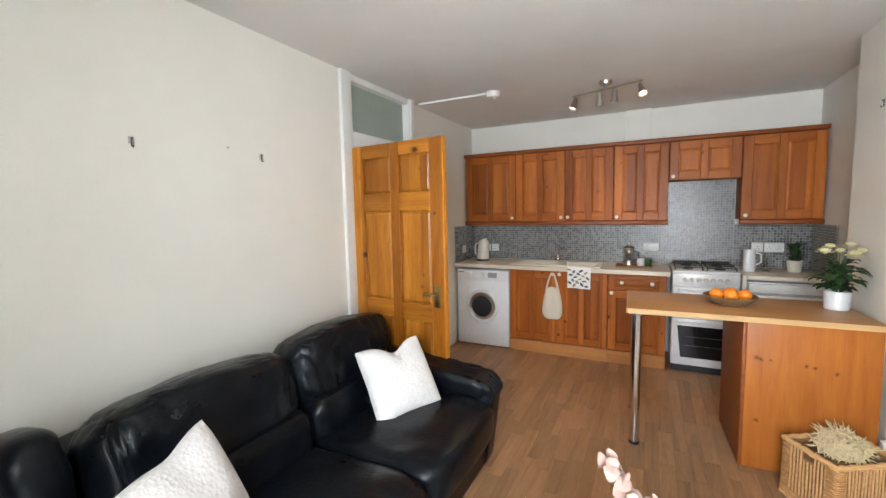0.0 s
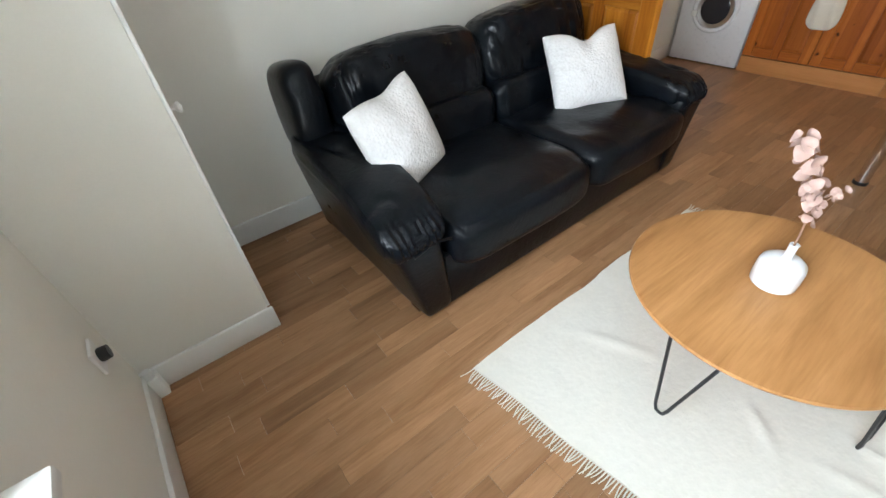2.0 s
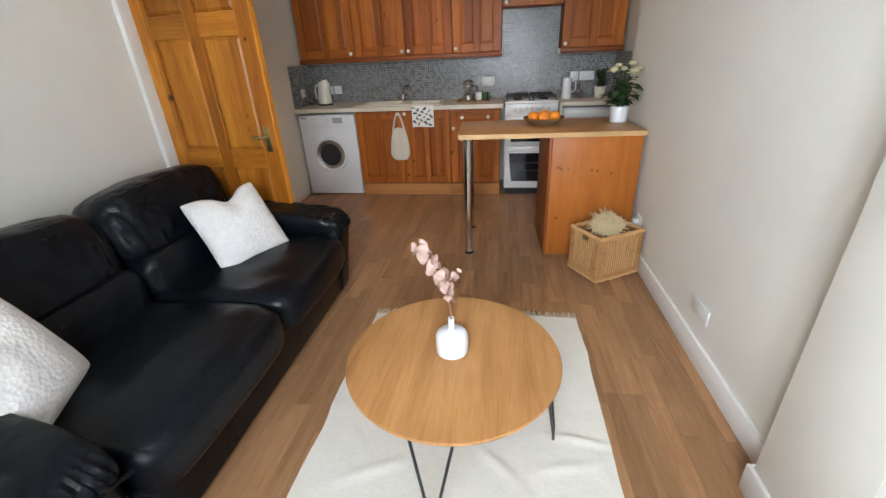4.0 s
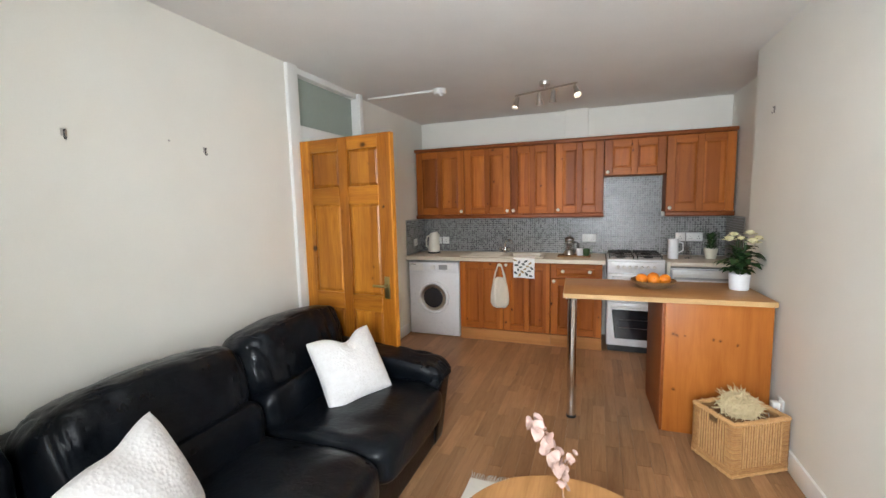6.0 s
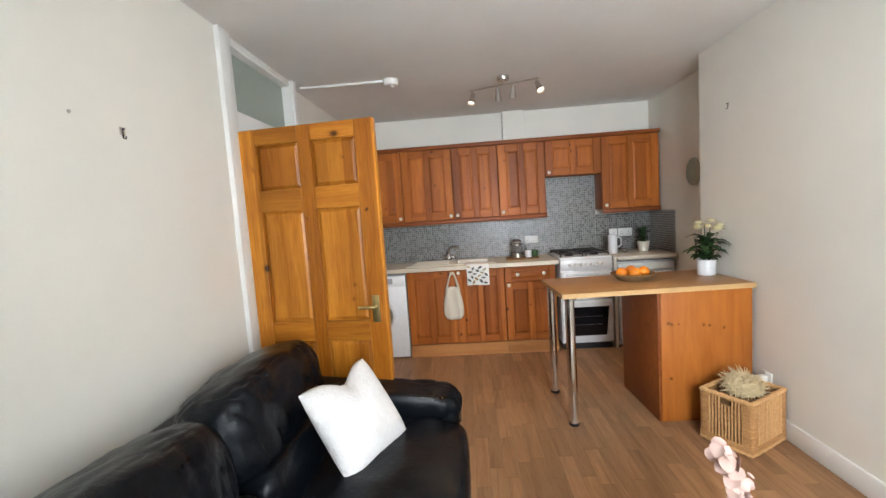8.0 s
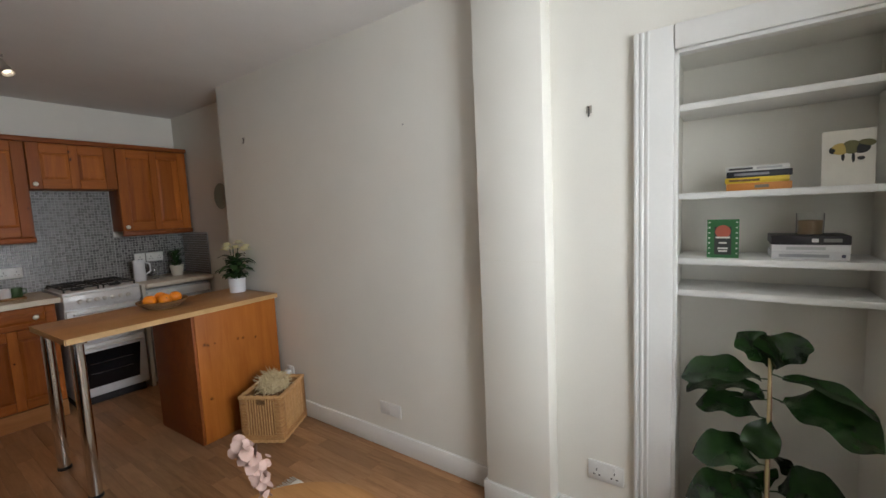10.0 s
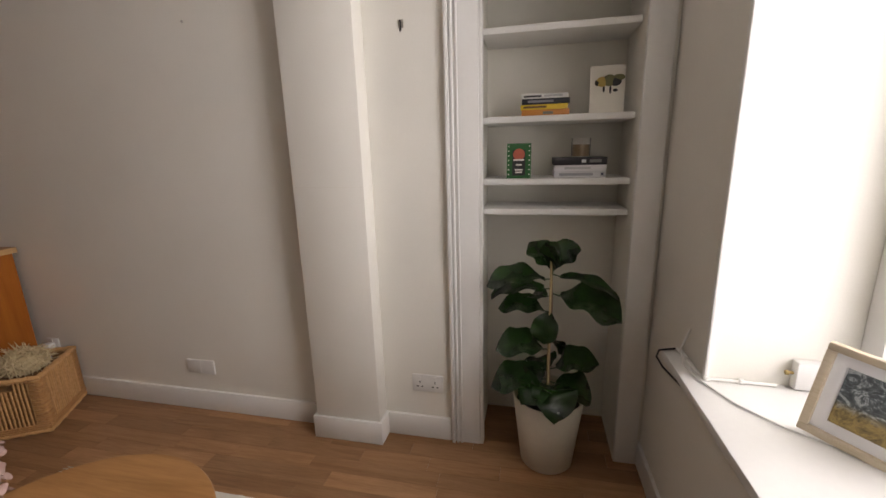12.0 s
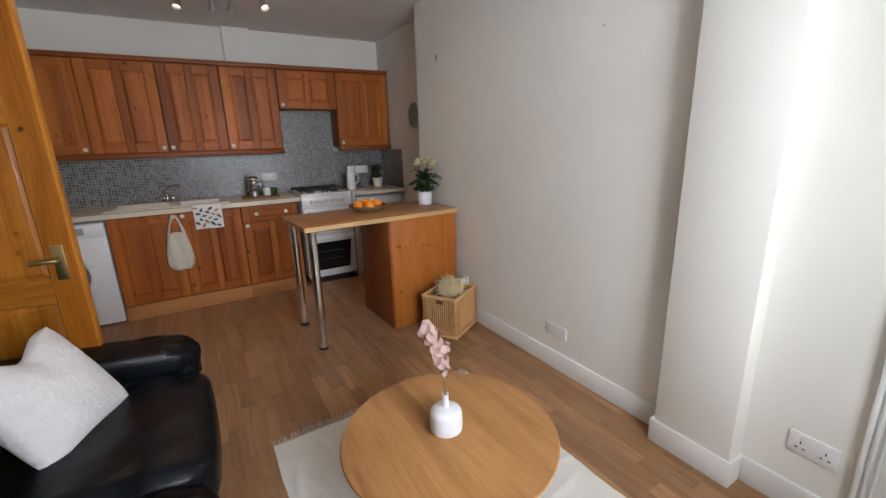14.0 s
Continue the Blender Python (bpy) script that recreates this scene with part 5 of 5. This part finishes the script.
for k in range(90):
    a, h = k * 2.39996, rng.uniform(0.1, 0.25)
    r = rng.uniform(0.03, 0.11)
    bm = blade(bmesh.new(), (0.02 * math.cos(a), 0.02 * math.sin(a), h - 0.03), (r * math.cos(a), r * math.sin(a), h + 0.02), 0.016, 0.2, n=3)
    part("leaf", bm, GREEN, herb, smooth=80)

# tea towel over the front edge and the string bag on the knob
TOWEL = cloth("white_tea_towel", (0.86, 0.85, 0.82), 600, 120, 0.2, 0.001)
towel = thing("tea_towel", T((-0.64, 4.17, 0.91)), "white tea towel printed with dark leaves", "tea towel")
bm = bmesh.new()
prof = [(0.14, 0.014), (0.02, 0.012), (-0.004, 0.010), (-0.010, 0.0), (-0.012, -0.05), (-0.014, -0.12), (-0.012, -0.195)]
rows = []
for y, z in prof:
    rows.append([bm.verts.new((-0.108 + 0.216 * i / 12, y - 0.004 * math.sin(i * 1.1) * (1 if z < 0 else 0), z + 0.003 * math.sin(i * 0.5))) for i in range(13)])
for a, b in zip(rows, rows[1:]):
    for i in range(12):
        bm.faces.new((a[i], a[i + 1], b[i + 1], b[i]))
part("cloth", bm, TOWEL, towel, smooth=70)
PRINTS = (plain("dark_leaf_print", (0.09, 0.10, 0.09), 0.9), plain("ochre_print", (0.36, 0.24, 0.10), 0.9))
rng = random.Random(2)
for k in range(17):
    x, z, a = -0.09 + 0.18 * ((k * 0.618) % 1), -0.012 - 0.17 * (k / 17), rng.uniform(0, 6.3)
    d = Vector((math.cos(a), 0, math.sin(a))) * rng.uniform(0.017, 0.026)
    bm = blade(bmesh.new(), Vector((x, -0.021, z)) - d, Vector((x, -0.021, z)) + d, rng.uniform(0.016, 0.026), 0.0, n=3, fold=0.0, side=(-d.z, 0, d.x))
    part("leaf_print", bm, PRINTS[k % 3 == 0], towel, smooth=0)
STRING = cloth("ecru_cotton_net", (0.70, 0.64, 0.53), 260, 120, 0.9, 0.004)
bag = thing("string_bag", T((-0.895, 4.175, 0.385)), "ecru cotton string bag hanging from a knob", "bag")


def pouch(u, co):
    f = (u.z + 1) / 2
    co.x *= 1.0 - 0.42 * f ** 2.2 + 0.05 * math.sin(f * 3.1)
    co.y += 0.006 * math.sin(co.x * 70 + 3 * f) - 0.008 * (1 - f)
    return co


part("pouch", puff(bmesh.new(), (0, -0.012, 0.165), (0.098, 0.022, 0.165), (4, 2.6, 5), 16, None, pouch), STRING, bag)
part("strap", tube(bmesh.new(), [(-0.066, -0.012, 0.28), (-0.045, -0.014, 0.37), (-0.012, -0.028, 0.468), (0.012, -0.028, 0.47), (0.035, -0.016, 0.40), (0.05, -0.014, 0.31)], 0.008, 8), STRING, bag)
part("strap", tube(bmesh.new(), [(0.066, -0.016, 0.28), (0.05, -0.018, 0.36), (0.02, -0.034, 0.462), (-0.01, -0.034, 0.462), (-0.04, -0.02, 0.38), (-0.055, -0.018, 0.31)], 0.008, 8), STRING, bag)

# ---- ceiling fittings ----
LAMPGLOW = glowing("halogen_face", (1.0, 0.88, 0.70), 3.0)
P0, P1 = Vector((-0.622, 3.632, 2.405)), Vector((-0.104, 3.437, 2.405))
mid = (P0 + P1) / 2
spots = thing("ceiling_spotlights", T((mid.x, mid.y, H)), "brushed nickel ceiling bar with four spotlights", "ceiling light")
part("bar", tube(bmesh.new(), [P0, P1], 0.007, 10), NICKEL, spots, world=True)
part("canopy", lathe(bmesh.new(), [(0.0, -0.034), (0.042, -0.034), (0.046, -0.028), (0.046, 0.0)], 28), NICKEL, spots)
part("stem", tube(bmesh.new(), [mid, mid + Vector((0, 0, 0.035))], 0.010, 10), NICKEL, spots, world=True)
for f, tilt in SPOT_AIM:
    p = P0.lerp(P1, f)
    d = Vector(tilt).normalized()
    q = p + Vector((0, 0, -0.03))
    m = T(q) @ d.to_track_quat("Z", "Y").to_matrix().to_4x4()
    head = part("spot_head", lathe(bmesh.new(), [(0.0, -0.012), (0.012, -0.010), (0.017, 0.0), (0.019, 0.03), (0.032, 0.085), (0.030, 0.085), (0.018, 0.035), (0.0, 0.03)], 20, m=m), NICKEL, spots, "brushed nickel cone shade", world=True)
    part("neck", tube(bmesh.new(), [p, q - d * 0.008], 0.005, 8), NICKEL, head, world=True)
    part("bulb", lathe(bmesh.new(), [(0.0, 0.070), (0.021, 0.068), (0.021, 0.062), (0.0, 0.060)], 18, m=m), LAMPGLOW, head, "lit halogen bulb face", world=True)
smoke = thing("smoke_alarm", T((-1.225, 3.385, H)), "white round smoke alarm on the ceiling", "smoke alarm")
part("base", lathe(bmesh.new(), [(0.0, -0.008), (0.057, -0.008), (0.057, 0.0)], 32), PLASTIC, smoke)
part("cover", lathe(bmesh.new(), [(0.0, -0.046), (0.046, -0.046), (0.053, -0.041), (0.055, -0.008)], 32), PLASTIC, smoke)
part("sensor", lathe(bmesh.new(), [(0.0, -0.058), (0.012, -0.056), (0.015, -0.046)], 20, (0.01, 0, 0)), PLASTIC, smoke)
single("cable_trunking", boxed(-1.93, -1.285, 3.372, 3.392, H - 0.016, H, bevel=0.002), PLASTIC, "white cable trunking running to the smoke alarm", "trunking")


# ---- wall hooks and marks ----
def picture_hook(m):
    hk = thing("picture_hook", m, "small grey steel picture hook on the wall", "hook", "picture hooks")
    part("plate", boxed(-0.011, 0.011, -0.0025, 0, -0.008, 0.022, bevel=0.001), NICKEL, hk)
    part("crook", tube(bmesh.new(), [(0, -0.002, 0.018), (0, -0.003, -0.018), (0, -0.012, -0.022), (0, -0.015, -0.012)], 0.0024, 6), IRON, hk)
    part("nail", tube(bmesh.new(), [(0, 0.0, 0.010), (0, -0.012, 0.016)], 0.0025, 6), IRON, hk)
    return hk


for m in (T((-1.94, 1.003, 1.803)) @ R(90), T((-1.94, 1.638, 1.803)) @ R(90), RIGHT @ T((0, 2.63, 2.015)) @ R(-90), RIGHT @ T((0, 0.092, 1.80)) @ R(-90)):
    picture_hook(m)
for m in (T((-1.94, 1.44, 1.835)) @ R(90), RIGHT @ T((0, 1.067, 1.897)) @ R(-90)):
    single("screw", lathe(bmesh.new(), [(0.006, 0), (0.005, 0.004), (0.0, 0.005)], 10, m=R(90, "X")), NICKEL, "small steel screw in the cream wall", "screw", m, "", "screws")

plate = thing("wall_plate", T((1.268, 3.88, 1.645)) @ R(-90), "round grey-green ceramic plate on the kitchen wall", "wall plate")
part("dish", lathe(bmesh.new(), [(0.0, 0.006), (0.07, 0.006), (0.085, 0.012), (0.115, 0.022), (0.117, 0.02), (0.085, 0.004), (0.0, 0.0)], 36, m=R(90, "X")), plain("sage_ceramic", (0.30, 0.34, 0.28), 0.35), plate)

# ---- alcove shelves and what stands on them ----
SH = (1.767, 1.443, 1.20, 1.079)
for z in SH:
    single("shelf", boxed(0.052, 0.298, -0.782, -0.211, z - 0.012, z + 0.012, bevel=0.003), GLOSS, "white painted shelf board in the alcove", "shelf", RIGHT, "", "alcove shelves")


def on_shelf(y, z, x=0.10):
    """A place on a shelf, the local -y axis facing the room."""
    return RIGHT @ T((x + 0.04, y - 0.5, z + 0.012)) @ R(-90)


def book(m, w, h, d, color, bars, label):
    b = thing("book", m, label, "book", "books on the shelves")
    part("cover", boxed(-w / 2, w / 2, 0, d, 0, h, bevel=0.0015), plain("cover_" + label.split()[0], color, 0.45), b)
    part("pages", boxed(-w / 2 + 0.003, w / 2 + 0.0006, 0.003, d + 0.0006, 0.003, h - 0.003), plain("paper", (0.70, 0.66, 0.58), 0.8), b)
    for x0, x1, c in bars:
        part("lettering", boxed(x0, x1, -0.0008, 0.0, h * 0.3, h * 0.7), plain("ink", c, 0.6), b)
    return b


z = SH[1]
for i, (w, h, col, bars, lab) in enumerate(((0.185, 0.026, (0.62, 0.24, 0.05), [(-0.01, 0.03, (0.2, 0.2, 0.16))], "orange paperback lying at the bottom of the stack"),
                                            (0.183, 0.020, (0.72, 0.50, 0.03), [(-0.08, 0.01, (0.15, 0.08, 0.03))], "yellow paperback lying in the stack"),
                                            (0.185, 0.022, (0.02, 0.022, 0.03), [(-0.07, 0.03, (0.25, 0.25, 0.28))], "black paperback lying in the stack"),
                                            (0.180, 0.018, (0.70, 0.69, 0.66), [(-0.08, -0.01, (0.05, 0.05, 0.05)), (0.0, 0.07, (0.4, 0.4, 0.4))], "white paperback lying on top of the stack"))):
    book(on_shelf(0.045, z, 0.07) @ T(((-1) ** i * 0.003, 0, 0)) @ R((-1) ** i * 1.2), w, h, 0.125, col, bars, lab)
    z += h
z = SH[2]
for i, (w, h, col, bars, lab) in enumerate(((0.200, 0.026, (0.66, 0.65, 0.66), [(-0.08, 0.05, (0.35, 0.35, 0.37)), (0.08, 0.09, (0.1, 0.1, 0.15))], "grey hardback lying on the shelf"),
                                            (0.200, 0.024, (0.72, 0.70, 0.71), [(-0.06, 0.04, (0.5, 0.5, 0.5))], "pale hardback lying in the pile"),
                                            (0.204, 0.030, (0.018, 0.014, 0.02), [(0.005, 0.022, (0.75, 0.75, 0.75)), (0.035, 0.08, (0.2, 0.2, 0.2))], "black hardback on top of the pile"))):
    book(on_shelf(-0.10, z, 0.06) @ R((-1) ** i * 1.0), w, h, 0.15, col, bars, lab)
    z += h
candle = thing("candle_jar", on_shelf(-0.105, z - 0.012 + 0.0, 0.06) @ T((0, 0.06, 0.012)), "amber candle in a glass tumbler on the books", "candle")
part("wax", lathe(bmesh.new(), [(0.0, 0.004), (0.033, 0.004), (0.033, 0.05), (0.0, 0.05)], 24), plain("amber_wax", (0.36, 0.24, 0.12), 0.5), candle)
part("jar", lathe(bmesh.new(), [(0.0, 0.0), (0.037, 0.0), (0.038, 0.075), (0.0355, 0.075), (0.0345, 0.003), (0.0, 0.003)], 28), GLASS, candle)


def card(m, w, h, color, label):
    c = thing("greeting_card", m @ R(-8, "X"), label, "card", "cards on the shelves")
    part("front", boxed(-w / 2, w / 2, 0, 0.0012, 0, h), plain("card_" + label.split()[0], color, 0.6), c)
    return c


c = card(on_shelf(0.142, SH[2], 0.05), 0.098, 0.142, (0.02, 0.13, 0.035), "green greeting card with a printed picture")
INK = {"w": plain("card_white", (0.75, 0.73, 0.68), 0.6), "r": plain("card_red", (0.42, 0.09, 0.05), 0.6), "k": plain("card_dark", (0.03, 0.03, 0.03), 0.6), "y": plain("card_gold", (0.50, 0.36, 0.10), 0.6), "o": plain("card_olive", (0.16, 0.15, 0.06), 0.6)}
part("printed_panel", boxed(-0.026, 0.026, -0.0012, 0, 0.012, 0.115), INK["k"], c)
part("printed_shape", lathe(bmesh.new(), [(0.024, 0), (0.0, 0.0006)], 18, (0, -0.0013, 0.097), m=R(90, "X")), INK["r"], c)
for zz, w in ((0.075, 0.022), (0.055, 0.012), (0.035, 0.016), (0.025, 0.014)):
    part("lettering", boxed(-w, w, -0.002, -0.0012, zz - 0.003, zz + 0.003), INK["w"], c)
for k in range(7):
    for sx in (-0.042, 0.042):
        part("dot", boxed(sx - 0.0025, sx + 0.0025, -0.0012, 0, 0.014 + 0.019 * k, 0.019 + 0.019 * k), INK["w"], c)
c = card(on_shelf(-0.185, SH[1], 0.06), 0.125, 0.178, (0.74, 0.71, 0.63), "white card with a painted dark bee shape")
for x, zz, rx, rz, ink in ((-0.018, 0.118, 0.022, 0.019, "y"), (0.008, 0.122, 0.024, 0.022, "o"), (0.03, 0.118, 0.022, 0.018, "k"), (-0.034, 0.115, 0.012, 0.012, "k"), (0.042, 0.132, 0.022, 0.012, "o"), (-0.012, 0.092, 0.004, 0.014, "k"), (0.012, 0.088, 0.004, 0.016, "k"), (0.03, 0.085, 0.009, 0.006, "k")):
    part("painted_shape", lathe(bmesh.new(), [(1.0, 0), (0.0, 0.0006)], 14, m=T((x, -0.0006 - 0.0002 * (rx * 100 % 3), zz)) @ Matrix.Diagonal((rx, 1, rz, 1)) @ R(90, "X")), INK[ink], c)

# ---- fiddle-leaf fig ----
fig = thing("fiddle_leaf_fig", T((1.02, -0.042, 0)), "fiddle-leaf fig with big dark leaves in a cream pot", "plant")
part("pot", lathe(bmesh.new(), [(0.0, 0), (0.105, 0), (0.110, 0.006), (0.147, 0.315), (0.144, 0.32), (0.139, 0.315), (0.130, 0.27), (0.0, 0.27)], 40), CREAMP, fig, "cream tapered plant pot")
part("soil", lathe(bmesh.new(), [(0.0, 0.285), (0.132, 0.275)], 24), SOIL, fig)
part("trunk", tube(bmesh.new(), [(0, 0, 0.27), (0.004, 0.003, 0.5), (-0.003, 0.0, 0.72), (0.0, 0.004, 0.88)], 0.007, 8, radii=[0.009, 0.008, 0.006, 0.004]), TWIG, fig)
part("stake", tube(bmesh.new(), [(-0.014, 0.004, 0.27), (-0.012, 0.006, 0.925)], 0.005, 8), plain("bamboo", (0.50, 0.38, 0.20), 0.6), fig, "bamboo stake")
for (z0, dy, dz, dx, w, curl) in (
        (0.8, 0.095, 0.115, 0.03, 0.115, 0.1),
        (0.785, -0.005, 0.155, -0.05, 0.1, 0.1),
        (0.8, -0.085, 0.12, 0.03, 0.12, 0.1),
        (0.77, 0.255, 0.0, -0.05, 0.125, 0.22),
        (0.73, 0.245, -0.03, 0.02, 0.1, 0.25),
        (0.79, -0.245, -0.055, -0.04, 0.065, 0.2),
        (0.71, -0.25, -0.045, -0.09, 0.185, 0.25),
        (0.63, 0.215, 0.025, 0.0, 0.115, 0.25),
        (0.5, 0.215, 0.04, -0.07, 0.145, 0.3),
        (0.43, -0.19, 0.085, -0.04, 0.13, 0.3),
        (0.385, 0.235, 0.0, -0.06, 0.145, 0.3),
        (0.375, -0.165, -0.02, -0.06, 0.135, 0.35),
        (0.37, -0.03, -0.03, -0.175, 0.16, 0.5),
        (0.66, 0.03, -0.14, -0.04, 0.1, 0.2),
        (0.37, 0.1, 0.0, -0.14, 0.13, 0.4),
        (0.56, -0.04, -0.1, 0.08, 0.1, 0.3),
        (0.4, 0.05, 0.03, 0.12, 0.13, 0.3),
        (0.7, 0.1, -0.06, 0.1, 0.11, 0.3),
        (0.45, 0.09, -0.05, -0.05, 0.1, 0.3),
):
    base = Vector((0, 0, z0 + (0.055 if z0 > 0.6 else 0.02 if z0 > 0.45 else 0.0)))
    d = Vector((dx, dy, dz))
    w *= 1.12
    root = base + d.normalized() * 0.03
    leafm = blade(bmesh.new(), root, base + d, w, curl, fiddle=0.3, fold=0.12, n=14, up=(-0.35, 0, 1))
    lf = part("leaf", leafm, FIG, fig, smooth=80)
    part("midrib", tube(bmesh.new(), [base, root, base + d * 0.35 + Vector((-0.002, 0, 0.012))], 0.0025, 6), GREEN, lf)

# ---- on and under the window sill ----
SILL = 0.70
pf = thing("framed_print", basis((0.285, -0.623, SILL + 0.001), (-0.72, -0.69, 0), (0.0, -0.15, 1)), "pale wooden picture frame leaning on the window sill", "picture frame")
FW, FH = 0.205, 0.21
LIME = wood("limed_wood", (0.70, 0.60, 0.46), (0.64, 0.54, 0.40), (0.56, 0.46, 0.33), "x", 1.5, 0.0, 0.5)
for b in ((-FW / 2, FW / 2, 0, 0.016), (-FW / 2, FW / 2, FH - 0.016, FH), (-FW / 2, -FW / 2 + 0.016, 0.016, FH - 0.016), (FW / 2 - 0.016, FW / 2, 0.016, FH - 0.016)):
    part("moulding", boxed(b[0], b[1], b[2], b[3], -0.012, 0.010, bevel=0.002), LIME, pf)
part("mount", boxed(-FW / 2 + 0.012, FW / 2 - 0.012, 0.012, FH - 0.012, -0.008, -0.004), paint("mount_card", (0.78, 0.78, 0.80), 0.7, 0.01), pf, "white picture mount")
ART = Nodes("stormy_print")
av = ART.coords(shuffle=False)
sep = ART.add("ShaderNodeSeparateXYZ", {0: av}).outputs[1]
swirl = ART.noise(av, 26, 6, 0.7, 2.2)
low_ = ART.ramp(swirl, [(0.35, (0.10, 0.07, 0.03)), (0.55, (0.34, 0.24, 0.08)), (0.7, (0.10, 0.08, 0.05))])
high = ART.ramp(swirl, [(0.35, (0.02, 0.025, 0.03)), (0.52, (0.10, 0.12, 0.13)), (0.6, (0.45, 0.48, 0.5)), (0.7, (0.05, 0.06, 0.06))])
ART.set(color=ART.mix(ART.ramp(sep, [(0.075, (0, 0, 0)), (0.095, (1, 1, 1))]), low_, high), rough=0.4)
part("print", boxed(-0.062, 0.062, 0.042, FH - 0.042, -0.004, -0.002), ART.m, pf, "dark stormy landscape print")
part("back", boxed(-FW / 2 + 0.004, FW / 2 - 0.004, 0.004, FH - 0.004, -0.016, -0.0125), BLACK, pf)
part("strut", boxed(-0.02, 0.02, 0.0, 0.17, -0.05, -0.046), BLACK, pf)
valve = thing("junction_box", WINDOW @ T((0.552, -0.228, SILL)), "white junction box with a brass screw on the reveal", "junction box")
part("box", boxed(-0.028, 0, -0.03, 0.03, 0.004, 0.08, bevel=0.004), PLASTIC, valve)
part("screw", lathe(bmesh.new(), [(0.004, 0), (0.004, 0.010), (0.007, 0.012), (0.006, 0.018), (0.0, 0.019)], 12, (-0.012, 0.03, 0.045), m=R(-90, "X")), BRASS, valve)
cable = thing("aerial_cable", T((0.61, -0.41, SILL)), "thin white aerial cable lying along the sill", "cable")
pts = [(0.66, -0.425, 0.80), (0.648, -0.40, 0.74), (0.61, -0.40, 0.708), (0.535, -0.42, 0.704), (0.44, -0.46, 0.704), (0.36, -0.525, 0.704), (0.27, -0.66, 0.704)]
part("flex", tube(bmesh.new(), pts, 0.003, 8), PLASTIC, cable, world=True)
trk = [(0.72, -0.416, 0.706), (0.65, -0.42, 0.706), (0.575, -0.42, 0.707), (0.545, -0.438, 0.707), (0.543, -0.52, 0.706), (0.54, -0.60, 0.706)]
cable2 = thing("sill_cable", T((0.56, -0.44, SILL)), "painted-over cable clipped along the reveal", "cable")
part("flex", tube(bmesh.new(), trk, 0.0045, 8), GLOSS, cable2, world=True)
for p in (trk[1], trk[3], trk[4]):
    part("clip", boxed(p[0] - 0.006, p[0] + 0.006, p[1] - 0.006, p[1] + 0.006, p[2] - 0.005, p[2] + 0.007, bevel=0.002), GLOSS, cable2, world=True)
lead = thing("black_lead", T((0.70, -0.37, 0.55)), "black power lead looping down below the sill", "cable")
part("flex", tube(bmesh.new(), [(0.72, -0.41, 0.706), (0.705, -0.36, 0.704), (0.70, -0.352, 0.685), (0.69, -0.37, 0.655), (0.66, -0.395, 0.635), (0.62, -0.41, 0.628)], 0.0032, 8), BLACK, lead, world=True)
pl = thing("low_socket", WINDOW @ T((-1.105, 0, 0.385)) @ R(180), "white surface socket with a black plug near the floor", "socket")
part("plate", boxed(-0.043, 0.043, -0.010, 0, -0.043, 0.043, bevel=0.004), PLASTIC, pl)
part("plug", lathe(bmesh.new(), [(0.020, 0.010), (0.023, 0.016), (0.021, 0.036), (0.0, 0.038)], 16, m=R(90, "X")), BLACK, pl)
pp = thing("pipe_stub", T((-1.235, -0.43, 0)), "white painted pipe stub in the corner", "pipe")
part("block", boxed(-0.022, 0.02, -0.018, 0.022, 0.0, 0.10, bevel=0.006), GLOSS, pp)
part("pipe", tube(bmesh.new(), [(0.0, 0.0, 0.09), (0.0, 0.0, 0.135)], 0.014, 12), GLOSS, pp)
structure("trim", boxed(-0.0935, -0.092, 0.252, 0.567, 1.1955, 1.1963), CREAMP, "fine joint line across the pier", "trim", RIGHT)

# ---- floor planks, the near ones singly ----
rng = random.Random(11)
PW = 0.0795
LENS = (0.31, 0.39, 0.47, 0.58)
shapes = {}
for l in LENS:
    me = bpy.data.meshes.new("plank")
    b = boxed(0.0004, PW - 0.0004, 0.0005, l - 0.0005, -0.006, 0.0)
    b.to_mesh(me)
    b.free()
    me.materials.append(PLANK)
    shapes[l] = me
fv, ff = [], []
row = 0
x = -2.02
while x < 1.66:
    y = -0.62 - rng.uniform(0, 0.4)
    while y < 4.80:
        l = rng.choice(LENS)
        near = -1.30 < x < 0.95 and -0.45 < y < 2.65
        if near:
            o = new("plank", shapes[l])
            o.parent = floor
            o.matrix_basis = T((x, y, 0))
        else:
            k = len(fv)
            for zz in (-0.006, 0.0):
                fv += [(x + 0.0004, y + 0.0005, zz), (x + PW - 0.0004, y + 0.0005, zz), (x + PW - 0.0004, y + l - 0.0005, zz), (x + 0.0004, y + l - 0.0005, zz)]
            ff += [(k + 4, k + 5, k + 6, k + 7)] + [(k + q, k + (q + 1) % 4, k + 4 + (q + 1) % 4, k + 4 + q) for q in range(4)]
        y += l
    x += PW
me = bpy.data.meshes.new("planks")
me.from_pydata(fv, [], ff)
me.materials.append(PLANK_FAR)
o = new("planks", me)
o.parent = floor
o["kind"] = "stuff"
